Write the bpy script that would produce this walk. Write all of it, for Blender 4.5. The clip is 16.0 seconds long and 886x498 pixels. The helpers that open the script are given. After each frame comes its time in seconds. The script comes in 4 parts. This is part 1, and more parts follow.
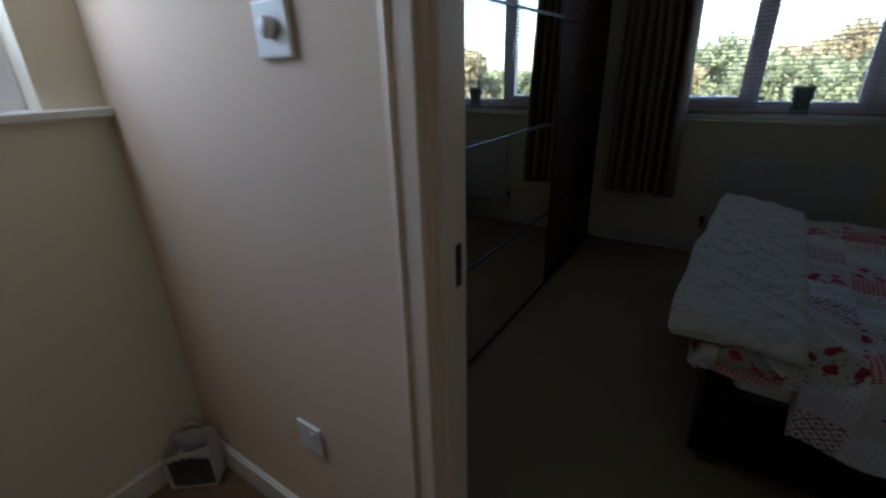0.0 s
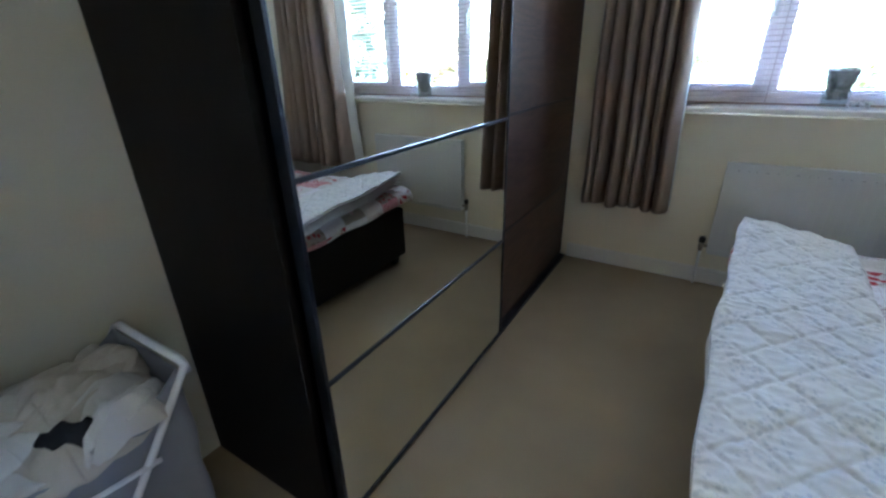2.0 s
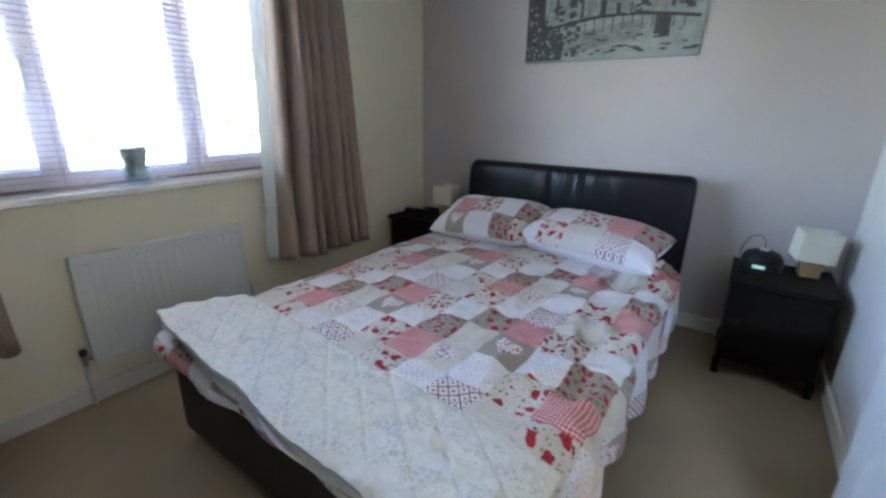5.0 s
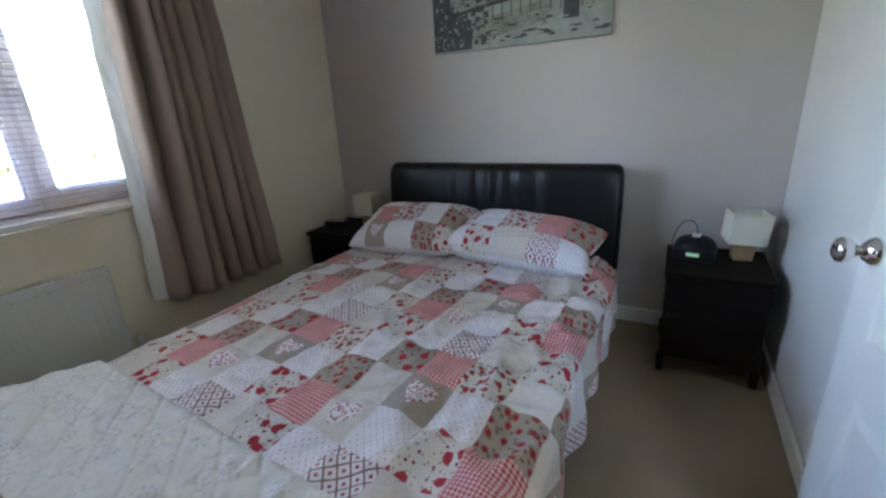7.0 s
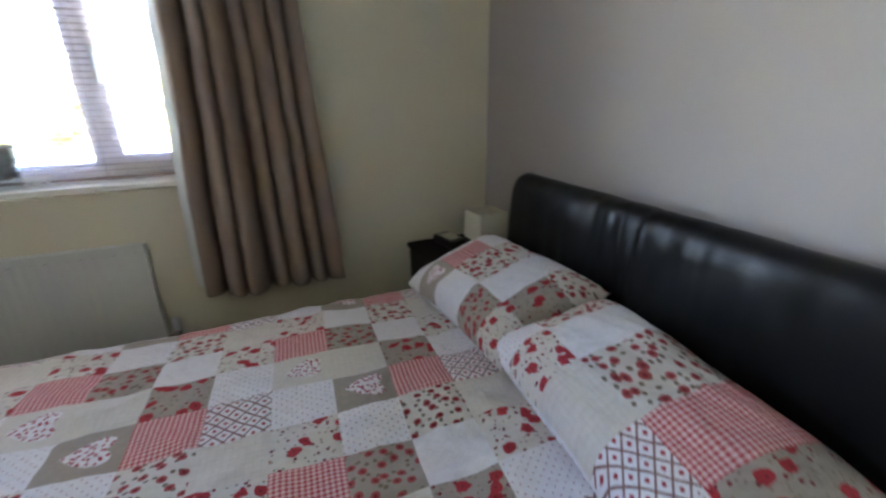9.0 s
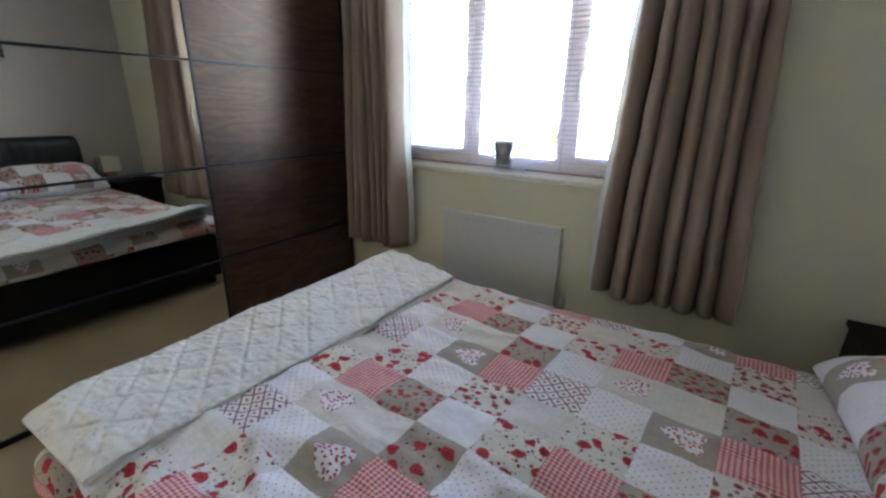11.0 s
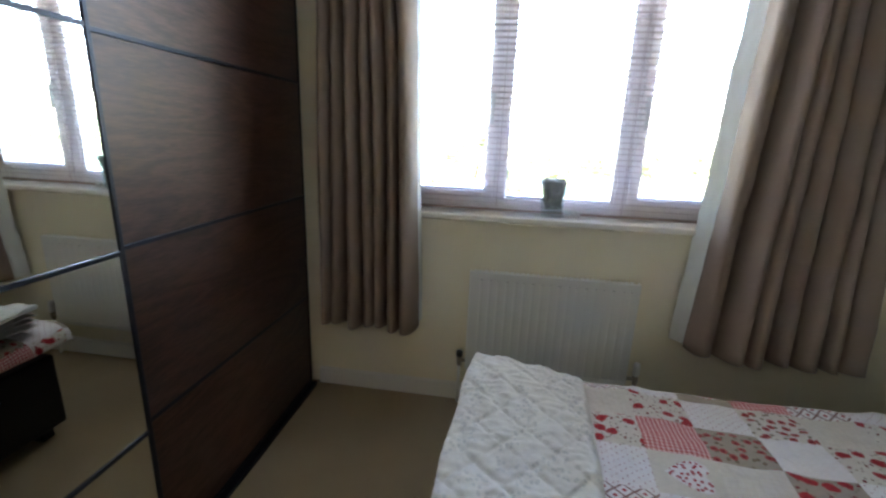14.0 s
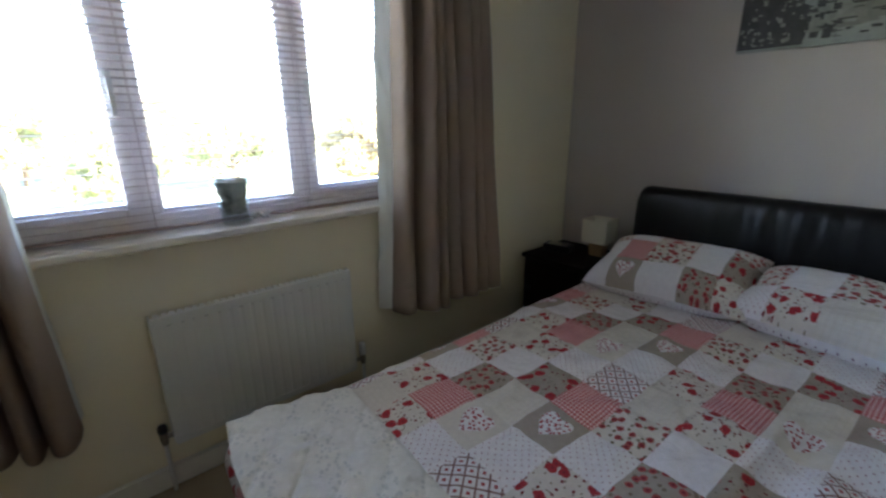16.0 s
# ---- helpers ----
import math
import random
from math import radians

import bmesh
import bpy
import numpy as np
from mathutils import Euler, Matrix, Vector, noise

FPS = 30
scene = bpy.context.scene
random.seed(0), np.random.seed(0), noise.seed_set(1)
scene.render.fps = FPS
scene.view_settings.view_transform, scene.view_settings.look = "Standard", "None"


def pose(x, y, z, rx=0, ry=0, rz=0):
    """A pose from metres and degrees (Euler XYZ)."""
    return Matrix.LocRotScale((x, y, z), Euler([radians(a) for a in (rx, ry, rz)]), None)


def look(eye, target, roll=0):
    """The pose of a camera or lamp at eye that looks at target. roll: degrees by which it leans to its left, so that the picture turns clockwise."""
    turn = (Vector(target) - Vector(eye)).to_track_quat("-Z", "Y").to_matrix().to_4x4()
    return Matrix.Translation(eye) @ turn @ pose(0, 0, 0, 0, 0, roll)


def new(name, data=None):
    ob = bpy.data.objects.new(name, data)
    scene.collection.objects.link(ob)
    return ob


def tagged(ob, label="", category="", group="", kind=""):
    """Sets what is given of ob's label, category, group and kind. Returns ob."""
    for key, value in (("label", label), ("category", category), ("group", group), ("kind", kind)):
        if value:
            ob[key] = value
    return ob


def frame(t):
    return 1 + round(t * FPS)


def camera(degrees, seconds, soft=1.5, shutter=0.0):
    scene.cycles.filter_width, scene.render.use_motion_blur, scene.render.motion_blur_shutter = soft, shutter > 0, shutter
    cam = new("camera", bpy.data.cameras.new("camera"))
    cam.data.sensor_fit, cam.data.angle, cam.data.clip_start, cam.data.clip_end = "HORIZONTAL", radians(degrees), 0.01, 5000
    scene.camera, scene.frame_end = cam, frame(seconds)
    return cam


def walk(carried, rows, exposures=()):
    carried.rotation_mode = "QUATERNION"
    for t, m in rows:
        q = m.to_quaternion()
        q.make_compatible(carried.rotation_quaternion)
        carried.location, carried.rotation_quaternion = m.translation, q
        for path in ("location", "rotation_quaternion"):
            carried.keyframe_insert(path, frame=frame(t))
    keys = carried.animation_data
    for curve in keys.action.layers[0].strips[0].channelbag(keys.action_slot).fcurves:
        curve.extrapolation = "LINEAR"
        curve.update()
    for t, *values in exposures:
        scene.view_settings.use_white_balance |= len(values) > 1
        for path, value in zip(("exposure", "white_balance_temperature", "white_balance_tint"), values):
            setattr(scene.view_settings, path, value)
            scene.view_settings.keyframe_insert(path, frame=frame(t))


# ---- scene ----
cam = camera(92.1, 16.0, soft=2.5, shutter=0.28)
PATH = [
    (0, (0.815, 0.664, 1.264), (-0.218, 2.196, 0.5), -1.6),
    (0.5, (0.800, 0.838, 1.221), (-0.056, 2.467, 0.437), 0.4),
    (1, (0.737, 1.060, 1.232), (0.022, 2.750, 0.440), -0.5),
    (1.5, (0.715, 1.239, 1.224), (-0.108, 2.874, 0.419), -2.0),
    (2, (0.667, 1.437, 1.209), (-0.299, 2.989, 0.398), -1.4),
    (2.5, (0.585, 1.647, 1.216), (-0.095, 3.355, 0.427), 0.3),
    (3, (0.523, 1.848, 1.217), (0.34, 3.67, 0.412), 0.8),
    (3.5, (0.560, 1.980, 1.220), (0.9, 3.806, 0.468), 3.0),
    (4, (0.451, 1.989, 1.233), (1.434, 3.57, 0.501), 0.9),
    (4.5, (0.359, 1.896, 1.279), (1.744, 3.2, 0.659), 1.4),
    (5, (0.297, 1.782, 1.304), (1.857, 2.874, 0.693), 0.7),
    (5.2, (0.300, 1.745, 1.315), (1.912, 2.744, 0.687), 0.7),
    (5.9, (0.340, 1.725, 1.315), (1.970, 2.672, 0.672), -0.6),
    (6.6, (0.500, 1.742, 1.308), (2.150, 2.664, 0.668), -2.6),
    (7.3, (0.795, 1.766, 1.300), (2.464, 2.668, 0.666), -4.3),
    (7.5, (0.943, 1.758, 1.288), (2.581, 2.659, 0.575), -5.3),
    (8, (1.387, 1.752, 1.296), (2.805, 2.972, 0.589), -2.2),
    (8.5, (1.730, 1.817, 1.272), (2.922, 3.24, 0.528), -2.2),
    (9, (2.038, 1.885, 1.303), (2.775, 3.612, 0.615), -0.8),
    (9.5, (2.252, 1.893, 1.314), (2.001, 3.753, 0.622), 2.7),
    (10, (2.263, 1.865, 1.337), (1.522, 3.612, 0.704), 0.6),
    (10.2, (2.248, 1.857, 1.332), (1.399, 3.557, 0.702), 0.9),
    (11.3, (2.150, 1.790, 1.330), (1.110, 3.376, 0.675), 0.9),
    (12.3, (1.985, 1.755, 1.320), (0.836, 3.245, 0.645), 0.7),
    (12.5, (1.889, 1.769, 1.310), (0.823, 3.316, 0.623), 1.0),
    (13, (1.577, 1.888, 1.278), (0.635, 3.524, 0.619), 2.1),
    (13.5, (1.257, 2.065, 1.318), (0.52, 3.814, 0.688), 1.7),
    (14, (0.897, 2.131, 1.305), (0.635, 4.046, 0.79), 2.4),
    (14.5, (0.738, 2.191, 1.309), (0.717, 4.116, 0.765), 2.7),
    (15, (0.671, 2.326, 1.313), (1.215, 4.174, 0.775), 2.8),
    (15.5, (0.662, 2.371, 1.320), (1.636, 4.024, 0.754), 2.1),
    (16, (0.680, 2.375, 1.332), (1.922, 3.834, 0.757), -0.7),
]
EXPOSURES = [
    (0, 2.25, 5500, 15), (0.5, 2.68, 5550, 17), (1.0, 3.8, 5400, 17), (1.5, 5.1, 5250, 16), (2.0, 5.75, 5250, 15), (3.0, 6.1, 5450, 17), (4.0, 6.15, 5550, 17), (5.0, 6.0, 5600, 17),
    (7.5, 5.57, 5950, 17), (9.0, 5.78, 6100, 18), (10.0, 5.8, 6100, 17), (12.5, 5.68, 6000, 17), (14.0, 5.55, 6100, 16), (15.0, 5.15, 6150, 16), (16.0, 4.94, 6150, 17),
]
walk(cam, [(t, look(eye, target, roll)) for t, eye, target, roll in PATH], EXPOSURES)

# ---- world and sun ----
world = bpy.data.worlds.new("world")
scene.world = world
world.use_nodes = True
wn = world.node_tree
sky = wn.nodes.new("ShaderNodeTexSky")
sky.sky_type = "NISHITA"
sky.sun_disc = False
sky.sun_elevation, sky.sun_rotation = radians(38), radians(160)
wn.links.new(sky.outputs[0], wn.nodes["Background"].inputs[0])
wn.nodes["Background"].inputs[1].default_value = 0.15
sun = new("sun", bpy.data.lights.new("sun", "SUN"))
sun.data.energy, sun.data.angle, sun.data.color = 5.0, radians(0.5), (1.0, 0.95, 0.86)
sun.matrix_world = look((0, 0, 0), (-0.27, 0.74, -0.62))

def sky_lamp(name, at, target, wide, high, watts):
    """The sky's light in the top of a window opening."""
    l = new(name, bpy.data.lights.new(name, "AREA"))
    l.data.shape, l.data.size, l.data.size_y, l.data.energy, l.data.color = "RECTANGLE", wide, high, watts, (0.86, 0.93, 1.0)
    l.matrix_world = look(at, target)
    return l


sky_lamp("window_daylight", (1.148, 4.135, 1.985), (1.85, 2.4, 1.66), 1.55, 0.16, 0.30)
sky_lamp("landing_daylight", (-0.595, 0.80, 1.76), (0.5, 0.98, 1.15), 0.40, 0.36, 1.0)


# ---- materials ----
def shader(name):
    m = bpy.data.materials.new(name)
    m.use_nodes = True
    t = m.node_tree
    return m, t, t.nodes["Principled BSDF"]


def node(t, kind, **sets):
    n = t.nodes.new(kind)
    for k, v in sets.items():
        n.inputs[k.replace("_", " ")].default_value = v
    return n


def paint(name, colour, rough=0.6, metal=0.0, grain=60.0, var=0.12, bump=0.15, patch=3.0, coat=0.0, spec=0.5, stretch=(1, 1, 1)):
    """A surface with colour variation and relief at two scales."""
    m, t, b = shader(name)
    L = t.links.new
    co = t.nodes.new("ShaderNodeTexCoord")
    mp = node(t, "ShaderNodeMapping")
    mp.inputs["Scale"].default_value = stretch
    L(co.outputs["Object"], mp.inputs[0])
    n1 = node(t, "ShaderNodeTexNoise", Scale=grain, Detail=4.0)
    n2 = node(t, "ShaderNodeTexNoise", Scale=patch, Detail=3.0)
    L(mp.outputs[0], n1.inputs["Vector"])
    L(mp.outputs[0], n2.inputs["Vector"])
    mix = node(t, "ShaderNodeMix")
    mix.inputs[0].default_value = 0.5
    L(n1.outputs[0], mix.inputs[2])
    L(n2.outputs[0], mix.inputs[3])
    ramp = t.nodes.new("ShaderNodeValToRGB")
    ramp.color_ramp.elements[0].position, ramp.color_ramp.elements[1].position = 0.3, 0.7
    ramp.color_ramp.elements[0].color = (*[c * (1 - var) for c in colour], 1)
    ramp.color_ramp.elements[1].color = (*[min(1, c * (1 + var)) for c in colour], 1)
    L(mix.outputs[0], ramp.inputs[0])
    L(ramp.outputs[0], b.inputs["Base Color"])
    b.inputs["Roughness"].default_value, b.inputs["Metallic"].default_value = rough, metal
    b.inputs["Coat Weight"].default_value, b.inputs["Specular IOR Level"].default_value = coat, spec
    if bump:
        bp = node(t, "ShaderNodeBump", Strength=bump, Distance=0.004)
        L(n1.outputs[0], bp.inputs["Height"])
        L(bp.outputs[0], b.inputs["Normal"])
    return m


CREAM = paint("cream wall paint", (0.79, 0.73, 0.56), 0.75, grain=220, var=0.03, bump=0.08)
LILAC = paint("pale mushroom wall paint", (0.49, 0.44, 0.40), 0.75, grain=220, var=0.03, bump=0.08)
SOUTH = paint("off-white wall paint", (0.64, 0.62, 0.575), 0.75, grain=220, var=0.03, bump=0.08)
LANDING = paint("peach landing paint", (0.68, 0.54, 0.40), 0.75, grain=220, var=0.03, bump=0.08)
OLIVE = paint("deep cream wall paint", (0.56, 0.52, 0.40), 0.75, grain=220, var=0.03, bump=0.08)
CEIL = paint("white ceiling paint", (0.84, 0.83, 0.80), 0.85, grain=120, var=0.03, bump=0.1)
GLOSS = paint("white gloss woodwork", (0.72, 0.70, 0.64), 0.32, grain=40, var=0.03, bump=0.03)
# the door frame's gloss, with the landing's peach reflection put into its colour
PEACHLIT_GLOSS = paint("white gloss woodwork tinted with peach light", (0.70, 0.59, 0.46), 0.34, grain=40, var=0.05, bump=0.03)
DOORP = paint("white door paint", (0.66, 0.65, 0.60), 0.35, grain=90, var=0.03, bump=0.05)
UPVC = paint("white window plastic", (0.90, 0.85, 0.83), 0.3, grain=30, var=0.02, bump=0.0)
CARPET = paint("beige pile carpet", (0.345, 0.27, 0.168), 0.95, grain=420, var=0.22, bump=0.9, patch=2.0, spec=0.1)
BROWNCARPET = paint("brown landing carpet", (0.22, 0.14, 0.08), 0.95, grain=420, var=0.25, bump=0.9, patch=2.0, spec=0.1)
BLACKWOOD = paint("black-brown wood foil", (0.0055, 0.0042, 0.0036), 0.5, grain=30, var=0.35, bump=0.08, spec=0.2, stretch=(1, 1, 0.12))
DARKWOOD = paint("dark brown stained wood", (0.011, 0.0075, 0.0055), 0.6, grain=30, var=0.4, bump=0.05, spec=0.12, stretch=(1, 0.12, 1))
LEATHER = paint("black leather", (0.005, 0.0047, 0.005), 0.35, grain=160, var=0.3, bump=0.25, patch=8, spec=0.35)
STEEL = paint("blued dark metal", (0.018, 0.020, 0.026), 0.34, metal=0.6, grain=80, var=0.1, bump=0.02)
CHROME = paint("chrome", (0.75, 0.75, 0.76), 0.06, metal=1.0, grain=60, var=0.04, bump=0.0)
BRASS = paint("dull steel plate", (0.35, 0.31, 0.25), 0.35, metal=0.9, grain=80, var=0.15, bump=0.05)
RADW = paint("white radiator enamel", (0.70, 0.70, 0.66), 0.3, grain=50, var=0.02, bump=0.02)
WHITEP = paint("white plastic", (0.72, 0.72, 0.70), 0.35, grain=50, var=0.03, bump=0.0)
BLACKP = paint("black plastic", (0.012, 0.012, 0.013), 0.3, grain=80, var=0.2, bump=0.05)
SLAT, _t, _b = shader("white blind slat")
_b.inputs["Base Color"].default_value, _b.inputs["Roughness"].default_value = (0.58, 0.49, 0.47, 1), 0.45
_tl = node(_t, "ShaderNodeBsdfTranslucent", Color=(0.66, 0.54, 0.52, 1))
_mx = _t.nodes.new("ShaderNodeMixShader")
_mx.inputs[0].default_value = 0.07
_t.links.new(_b.outputs[0], _mx.inputs[1])
_t.links.new(_tl.outputs[0], _mx.inputs[2])
_t.links.new(_mx.outputs[0], _t.nodes["Material Output"].inputs[0])
RAILB = paint("brown blind rail", (0.38, 0.27, 0.22), 0.5, grain=30, var=0.2, bump=0.03)
CURTAIN = paint("taupe curtain fabric", (0.29, 0.222, 0.172), 0.8, grain=700, var=0.12, bump=0.25, patch=2.0, spec=0.2)
LINING = paint("white curtain lining", (0.66, 0.67, 0.62), 0.8, grain=500, var=0.05, bump=0.15)
LINEN = paint("white bed linen", (0.74, 0.73, 0.74), 0.85, grain=500, var=0.05, bump=0.2)
CLOTHA = paint("cream cotton clothes", (0.50, 0.455, 0.37), 0.9, grain=350, var=0.1, bump=0.3)
CLOTHB = paint("white cotton clothes", (0.60, 0.58, 0.53), 0.9, grain=350, var=0.06, bump=0.3)
GAPDARK = paint("black fabric for a shaded gap", (0.012, 0.012, 0.013), 0.9, grain=350, var=0.2, bump=0.3)
BAGM = paint("grey hamper fabric", (0.22, 0.23, 0.25), 0.85, grain=500, var=0.12, bump=0.3)
TUBE = paint("white tube enamel", (0.76, 0.77, 0.78), 0.3, grain=60, var=0.03, bump=0.0)
SLOT = paint("shadowed grey enamel", (0.42, 0.42, 0.40), 0.5, grain=50, var=0.05, bump=0.0)
PLATE = paint("tarnished steel plate", (0.10, 0.085, 0.075), 0.4, metal=0.8, grain=90, var=0.3, bump=0.1)
MATTE = paint("matt black plastic", (0.006, 0.006, 0.007), 0.5, grain=80, var=0.2, bump=0.1, spec=0.3)
SHADE = paint("cream lamp shade fabric", (0.70, 0.66, 0.52), 0.8, grain=300, var=0.05, bump=0.15)
OAK = paint("light oak block", (0.38, 0.24, 0.11), 0.5, grain=25, var=0.25, bump=0.08, stretch=(1, 1, 0.15))
BAGP = paint("white paper gift bag", (0.62, 0.60, 0.58), 0.55, grain=60, var=0.06, bump=0.05)
BAGD = paint("dark bag print", (0.06, 0.055, 0.06), 0.55, grain=30, var=0.6, bump=0.0)
PEBBLE = paint("grey-green potpourri", (0.21, 0.21, 0.185), 0.7, grain=40, var=0.85, bump=0.2, patch=30)
GREENBOX = paint("dark green box", (0.03, 0.045, 0.03), 0.5, grain=40, var=0.2, bump=0.05)
CANVASD = paint("dark grey print", (0.05, 0.05, 0.048), 0.6, grain=25, var=0.5, bump=0.05, patch=9)
CANVASM = paint("mid grey print", (0.22, 0.23, 0.20), 0.6, grain=30, var=0.4, bump=0.05, patch=9)
CANVASL = paint("pale grey print", (0.28, 0.30, 0.27), 0.6, grain=18, var=0.25, bump=0.05, patch=5)
TRUNK = paint("tree bark", (0.12, 0.085, 0.055), 0.9, grain=20, var=0.3, bump=0.6)


def foliage(name, colour):
    """Leaves that let some light through."""
    m = paint(name, colour, 0.7, grain=2, var=0.4, bump=0.0, patch=0.4)
    t = m.node_tree
    b = t.nodes["Principled BSDF"]
    tl = node(t, "ShaderNodeBsdfTranslucent", Color=(*[1.2 * c for c in colour], 1))
    mx = t.nodes.new("ShaderNodeMixShader")
    mx.inputs[0].default_value = 0.45
    t.links.new(b.outputs[0], mx.inputs[1])
    t.links.new(tl.outputs[0], mx.inputs[2])
    t.links.new(mx.outputs[0], t.nodes["Material Output"].inputs[0])
    return m


LEAFA = foliage("green foliage", (0.24, 0.26, 0.13))
LEAFB = foliage("autumn yellow foliage", (0.32, 0.27, 0.14))
LEAFC = foliage("conifer foliage", (0.13, 0.17, 0.12))
GRASS = paint("lawn", (0.11, 0.12, 0.06), 0.95, grain=8, var=0.4, bump=0.3, patch=0.3)
RENDERW = paint("brick outside wall", (0.30, 0.17, 0.11), 0.9, grain=12, var=0.3, bump=0.3)
GREENLED = bpy.data.materials.new("green display")
GREENLED.use_nodes = True
GREENLED.node_tree.nodes["Principled BSDF"].inputs["Emission Color"].default_value = (0.25, 0.9, 0.15, 1)
GREENLED.node_tree.nodes["Principled BSDF"].inputs["Emission Strength"].default_value = 0.006

MIRROR, _t, _b = shader("mirror")
_b.inputs["Base Color"].default_value = (0.80, 0.81, 0.77, 1)
_b.inputs["Metallic"].default_value, _b.inputs["Roughness"].default_value = 1.0, 0.0

GLASS, _t, _b = shader("window glass")
_tr = _t.nodes.new("ShaderNodeBsdfTransparent")
_gl = node(_t, "ShaderNodeBsdfGlossy", Roughness=0.0)
_fr = node(_t, "ShaderNodeLayerWeight", Blend=0.5)
_pw = _t.nodes.new("ShaderNodeMath")
_pw.operation = "POWER"
_pw.inputs[1].default_value = 4.0
_ma = _t.nodes.new("ShaderNodeMath")
_ma.operation = "MULTIPLY_ADD"
_ma.inputs[1].default_value, _ma.inputs[2].default_value = 0.7, 0.03
_mx = _t.nodes.new("ShaderNodeMixShader")
_t.links.new(_fr.outputs["Facing"], _pw.inputs[0])
_t.links.new(_pw.outputs[0], _ma.inputs[0])
_t.links.new(_ma.outputs[0], _mx.inputs[0])
_t.links.new(_tr.outputs[0], _mx.inputs[1])
_t.links.new(_gl.outputs[0], _mx.inputs[2])
_t.links.new(_mx.outputs[0], _t.nodes["Material Output"].inputs[0])

TUMBLER, _t, _b = shader("tumbler glass")
_tr = node(_t, "ShaderNodeBsdfTransparent", Color=(0.90, 0.93, 0.92, 1))
_gl = node(_t, "ShaderNodeBsdfGlossy", Roughness=0.03)
_mx = _t.nodes.new("ShaderNodeMixShader")
_mx.inputs[0].default_value = 0.10
_t.links.new(_tr.outputs[0], _mx.inputs[1])
_t.links.new(_gl.outputs[0], _mx.inputs[2])
_t.links.new(_mx.outputs[0], _t.nodes["Material Output"].inputs[0])


def wood_panel():
    """Dark brown stained ash: long horizontal flame grain."""
    m, t, b = shader("dark stained ash veneer")
    L = t.links.new
    co = t.nodes.new("ShaderNodeTexCoord")
    mp = node(t, "ShaderNodeMapping")
    mp.inputs["Scale"].default_value = (1, 0.8, 4.5)
    L(co.outputs["Object"], mp.inputs[0])
    nz = node(t, "ShaderNodeTexNoise", Scale=1.6, Detail=1.5, Distortion=0.5)
    L(mp.outputs[0], nz.inputs["Vector"])
    mul = t.nodes.new("ShaderNodeMath")
    mul.operation = "MULTIPLY"
    mul.inputs[1].default_value = 46.0
    L(nz.outputs[0], mul.inputs[0])
    sn = t.nodes.new("ShaderNodeMath")
    sn.operation = "SINE"
    L(mul.outputs[0], sn.inputs[0])
    fine = node(t, "ShaderNodeTexNoise", Scale=14.0, Detail=6.0)
    mp2 = node(t, "ShaderNodeMapping")
    mp2.inputs["Scale"].default_value = (1, 1.8, 15)
    L(co.outputs["Object"], mp2.inputs[0])
    L(mp2.outputs[0], fine.inputs["Vector"])
    ad = t.nodes.new("ShaderNodeMath")
    ad.operation = "MULTIPLY_ADD"
    ad.inputs[1].default_value = 0.11
    L(sn.outputs[0], ad.inputs[0])
    L(fine.outputs[0], ad.inputs[2])
    r = t.nodes.new("ShaderNodeValToRGB")
    r.color_ramp.elements[0].position, r.color_ramp.elements[1].position = 0.30, 0.78
    r.color_ramp.elements[0].color, r.color_ramp.elements[1].color = (0.026, 0.0125, 0.008, 1), (0.078, 0.038, 0.0245, 1)
    L(ad.outputs[0], r.inputs[0])
    L(r.outputs[0], b.inputs["Base Color"])
    b.inputs["Roughness"].default_value = 0.40
    b.inputs["Coat Weight"].default_value, b.inputs["Coat Roughness"].default_value = 0.08, 0.30
    b.inputs["Specular Tint"].default_value = (1.0, 0.78, 0.65, 1)
    bp = node(t, "ShaderNodeBump", Strength=0.12, Distance=0.002)
    L(ad.outputs[0], bp.inputs["Height"])
    L(bp.outputs[0], b.inputs["Normal"])
    return m


VENEER = wood_panel()


# ---- patchwork fabrics: printed in the cloth's own UV, one unit a patch ----
def uv_of(t, scale=1.0, turn=0.0):
    uv = t.nodes.new("ShaderNodeUVMap")
    mp = node(t, "ShaderNodeMapping")
    mp.inputs["Scale"].default_value = (scale, scale, 1)
    mp.inputs["Rotation"].default_value = (0, 0, turn)
    t.links.new(uv.outputs[0], mp.inputs[0])
    return mp.outputs[0]


def maths(t, op, a, b=None):
    n = t.nodes.new("ShaderNodeMath")
    n.operation = op
    for i, v in enumerate((a, b)):
        if v is None:
            continue
        if isinstance(v, (int, float)):
            n.inputs[i].default_value = v
        else:
            t.links.new(v, n.inputs[i])
    return n.outputs[0]


def blend(t, fac, a, b):
    n = t.nodes.new("ShaderNodeMix")
    n.data_type = "RGBA"
    for i, v in ((0, fac), (6, a), (7, b)):
        if isinstance(v, tuple):
            n.inputs[i].default_value = v
        elif isinstance(v, (int, float)):
            n.inputs[i].default_value = v
        else:
            t.links.new(v, n.inputs[i])
    return n.outputs[2]


WHITE, CRM, RED, TAUPE, MAROON = (0.70, 0.675, 0.68, 1), (0.60, 0.56, 0.50, 1), (0.38, 0.036, 0.042, 1), (0.35, 0.30, 0.245, 1), (0.19, 0.022, 0.032, 1)


def dots(t, scale, size, jitter=0.0, turn=0.0):
    v = node(t, "ShaderNodeTexVoronoi", Scale=scale, Randomness=jitter)
    v.voronoi_dimensions = "2D"
    t.links.new(uv_of(t, 1.0, turn), v.inputs["Vector"])
    return maths(t, "LESS_THAN", v.outputs["Distance"], size)


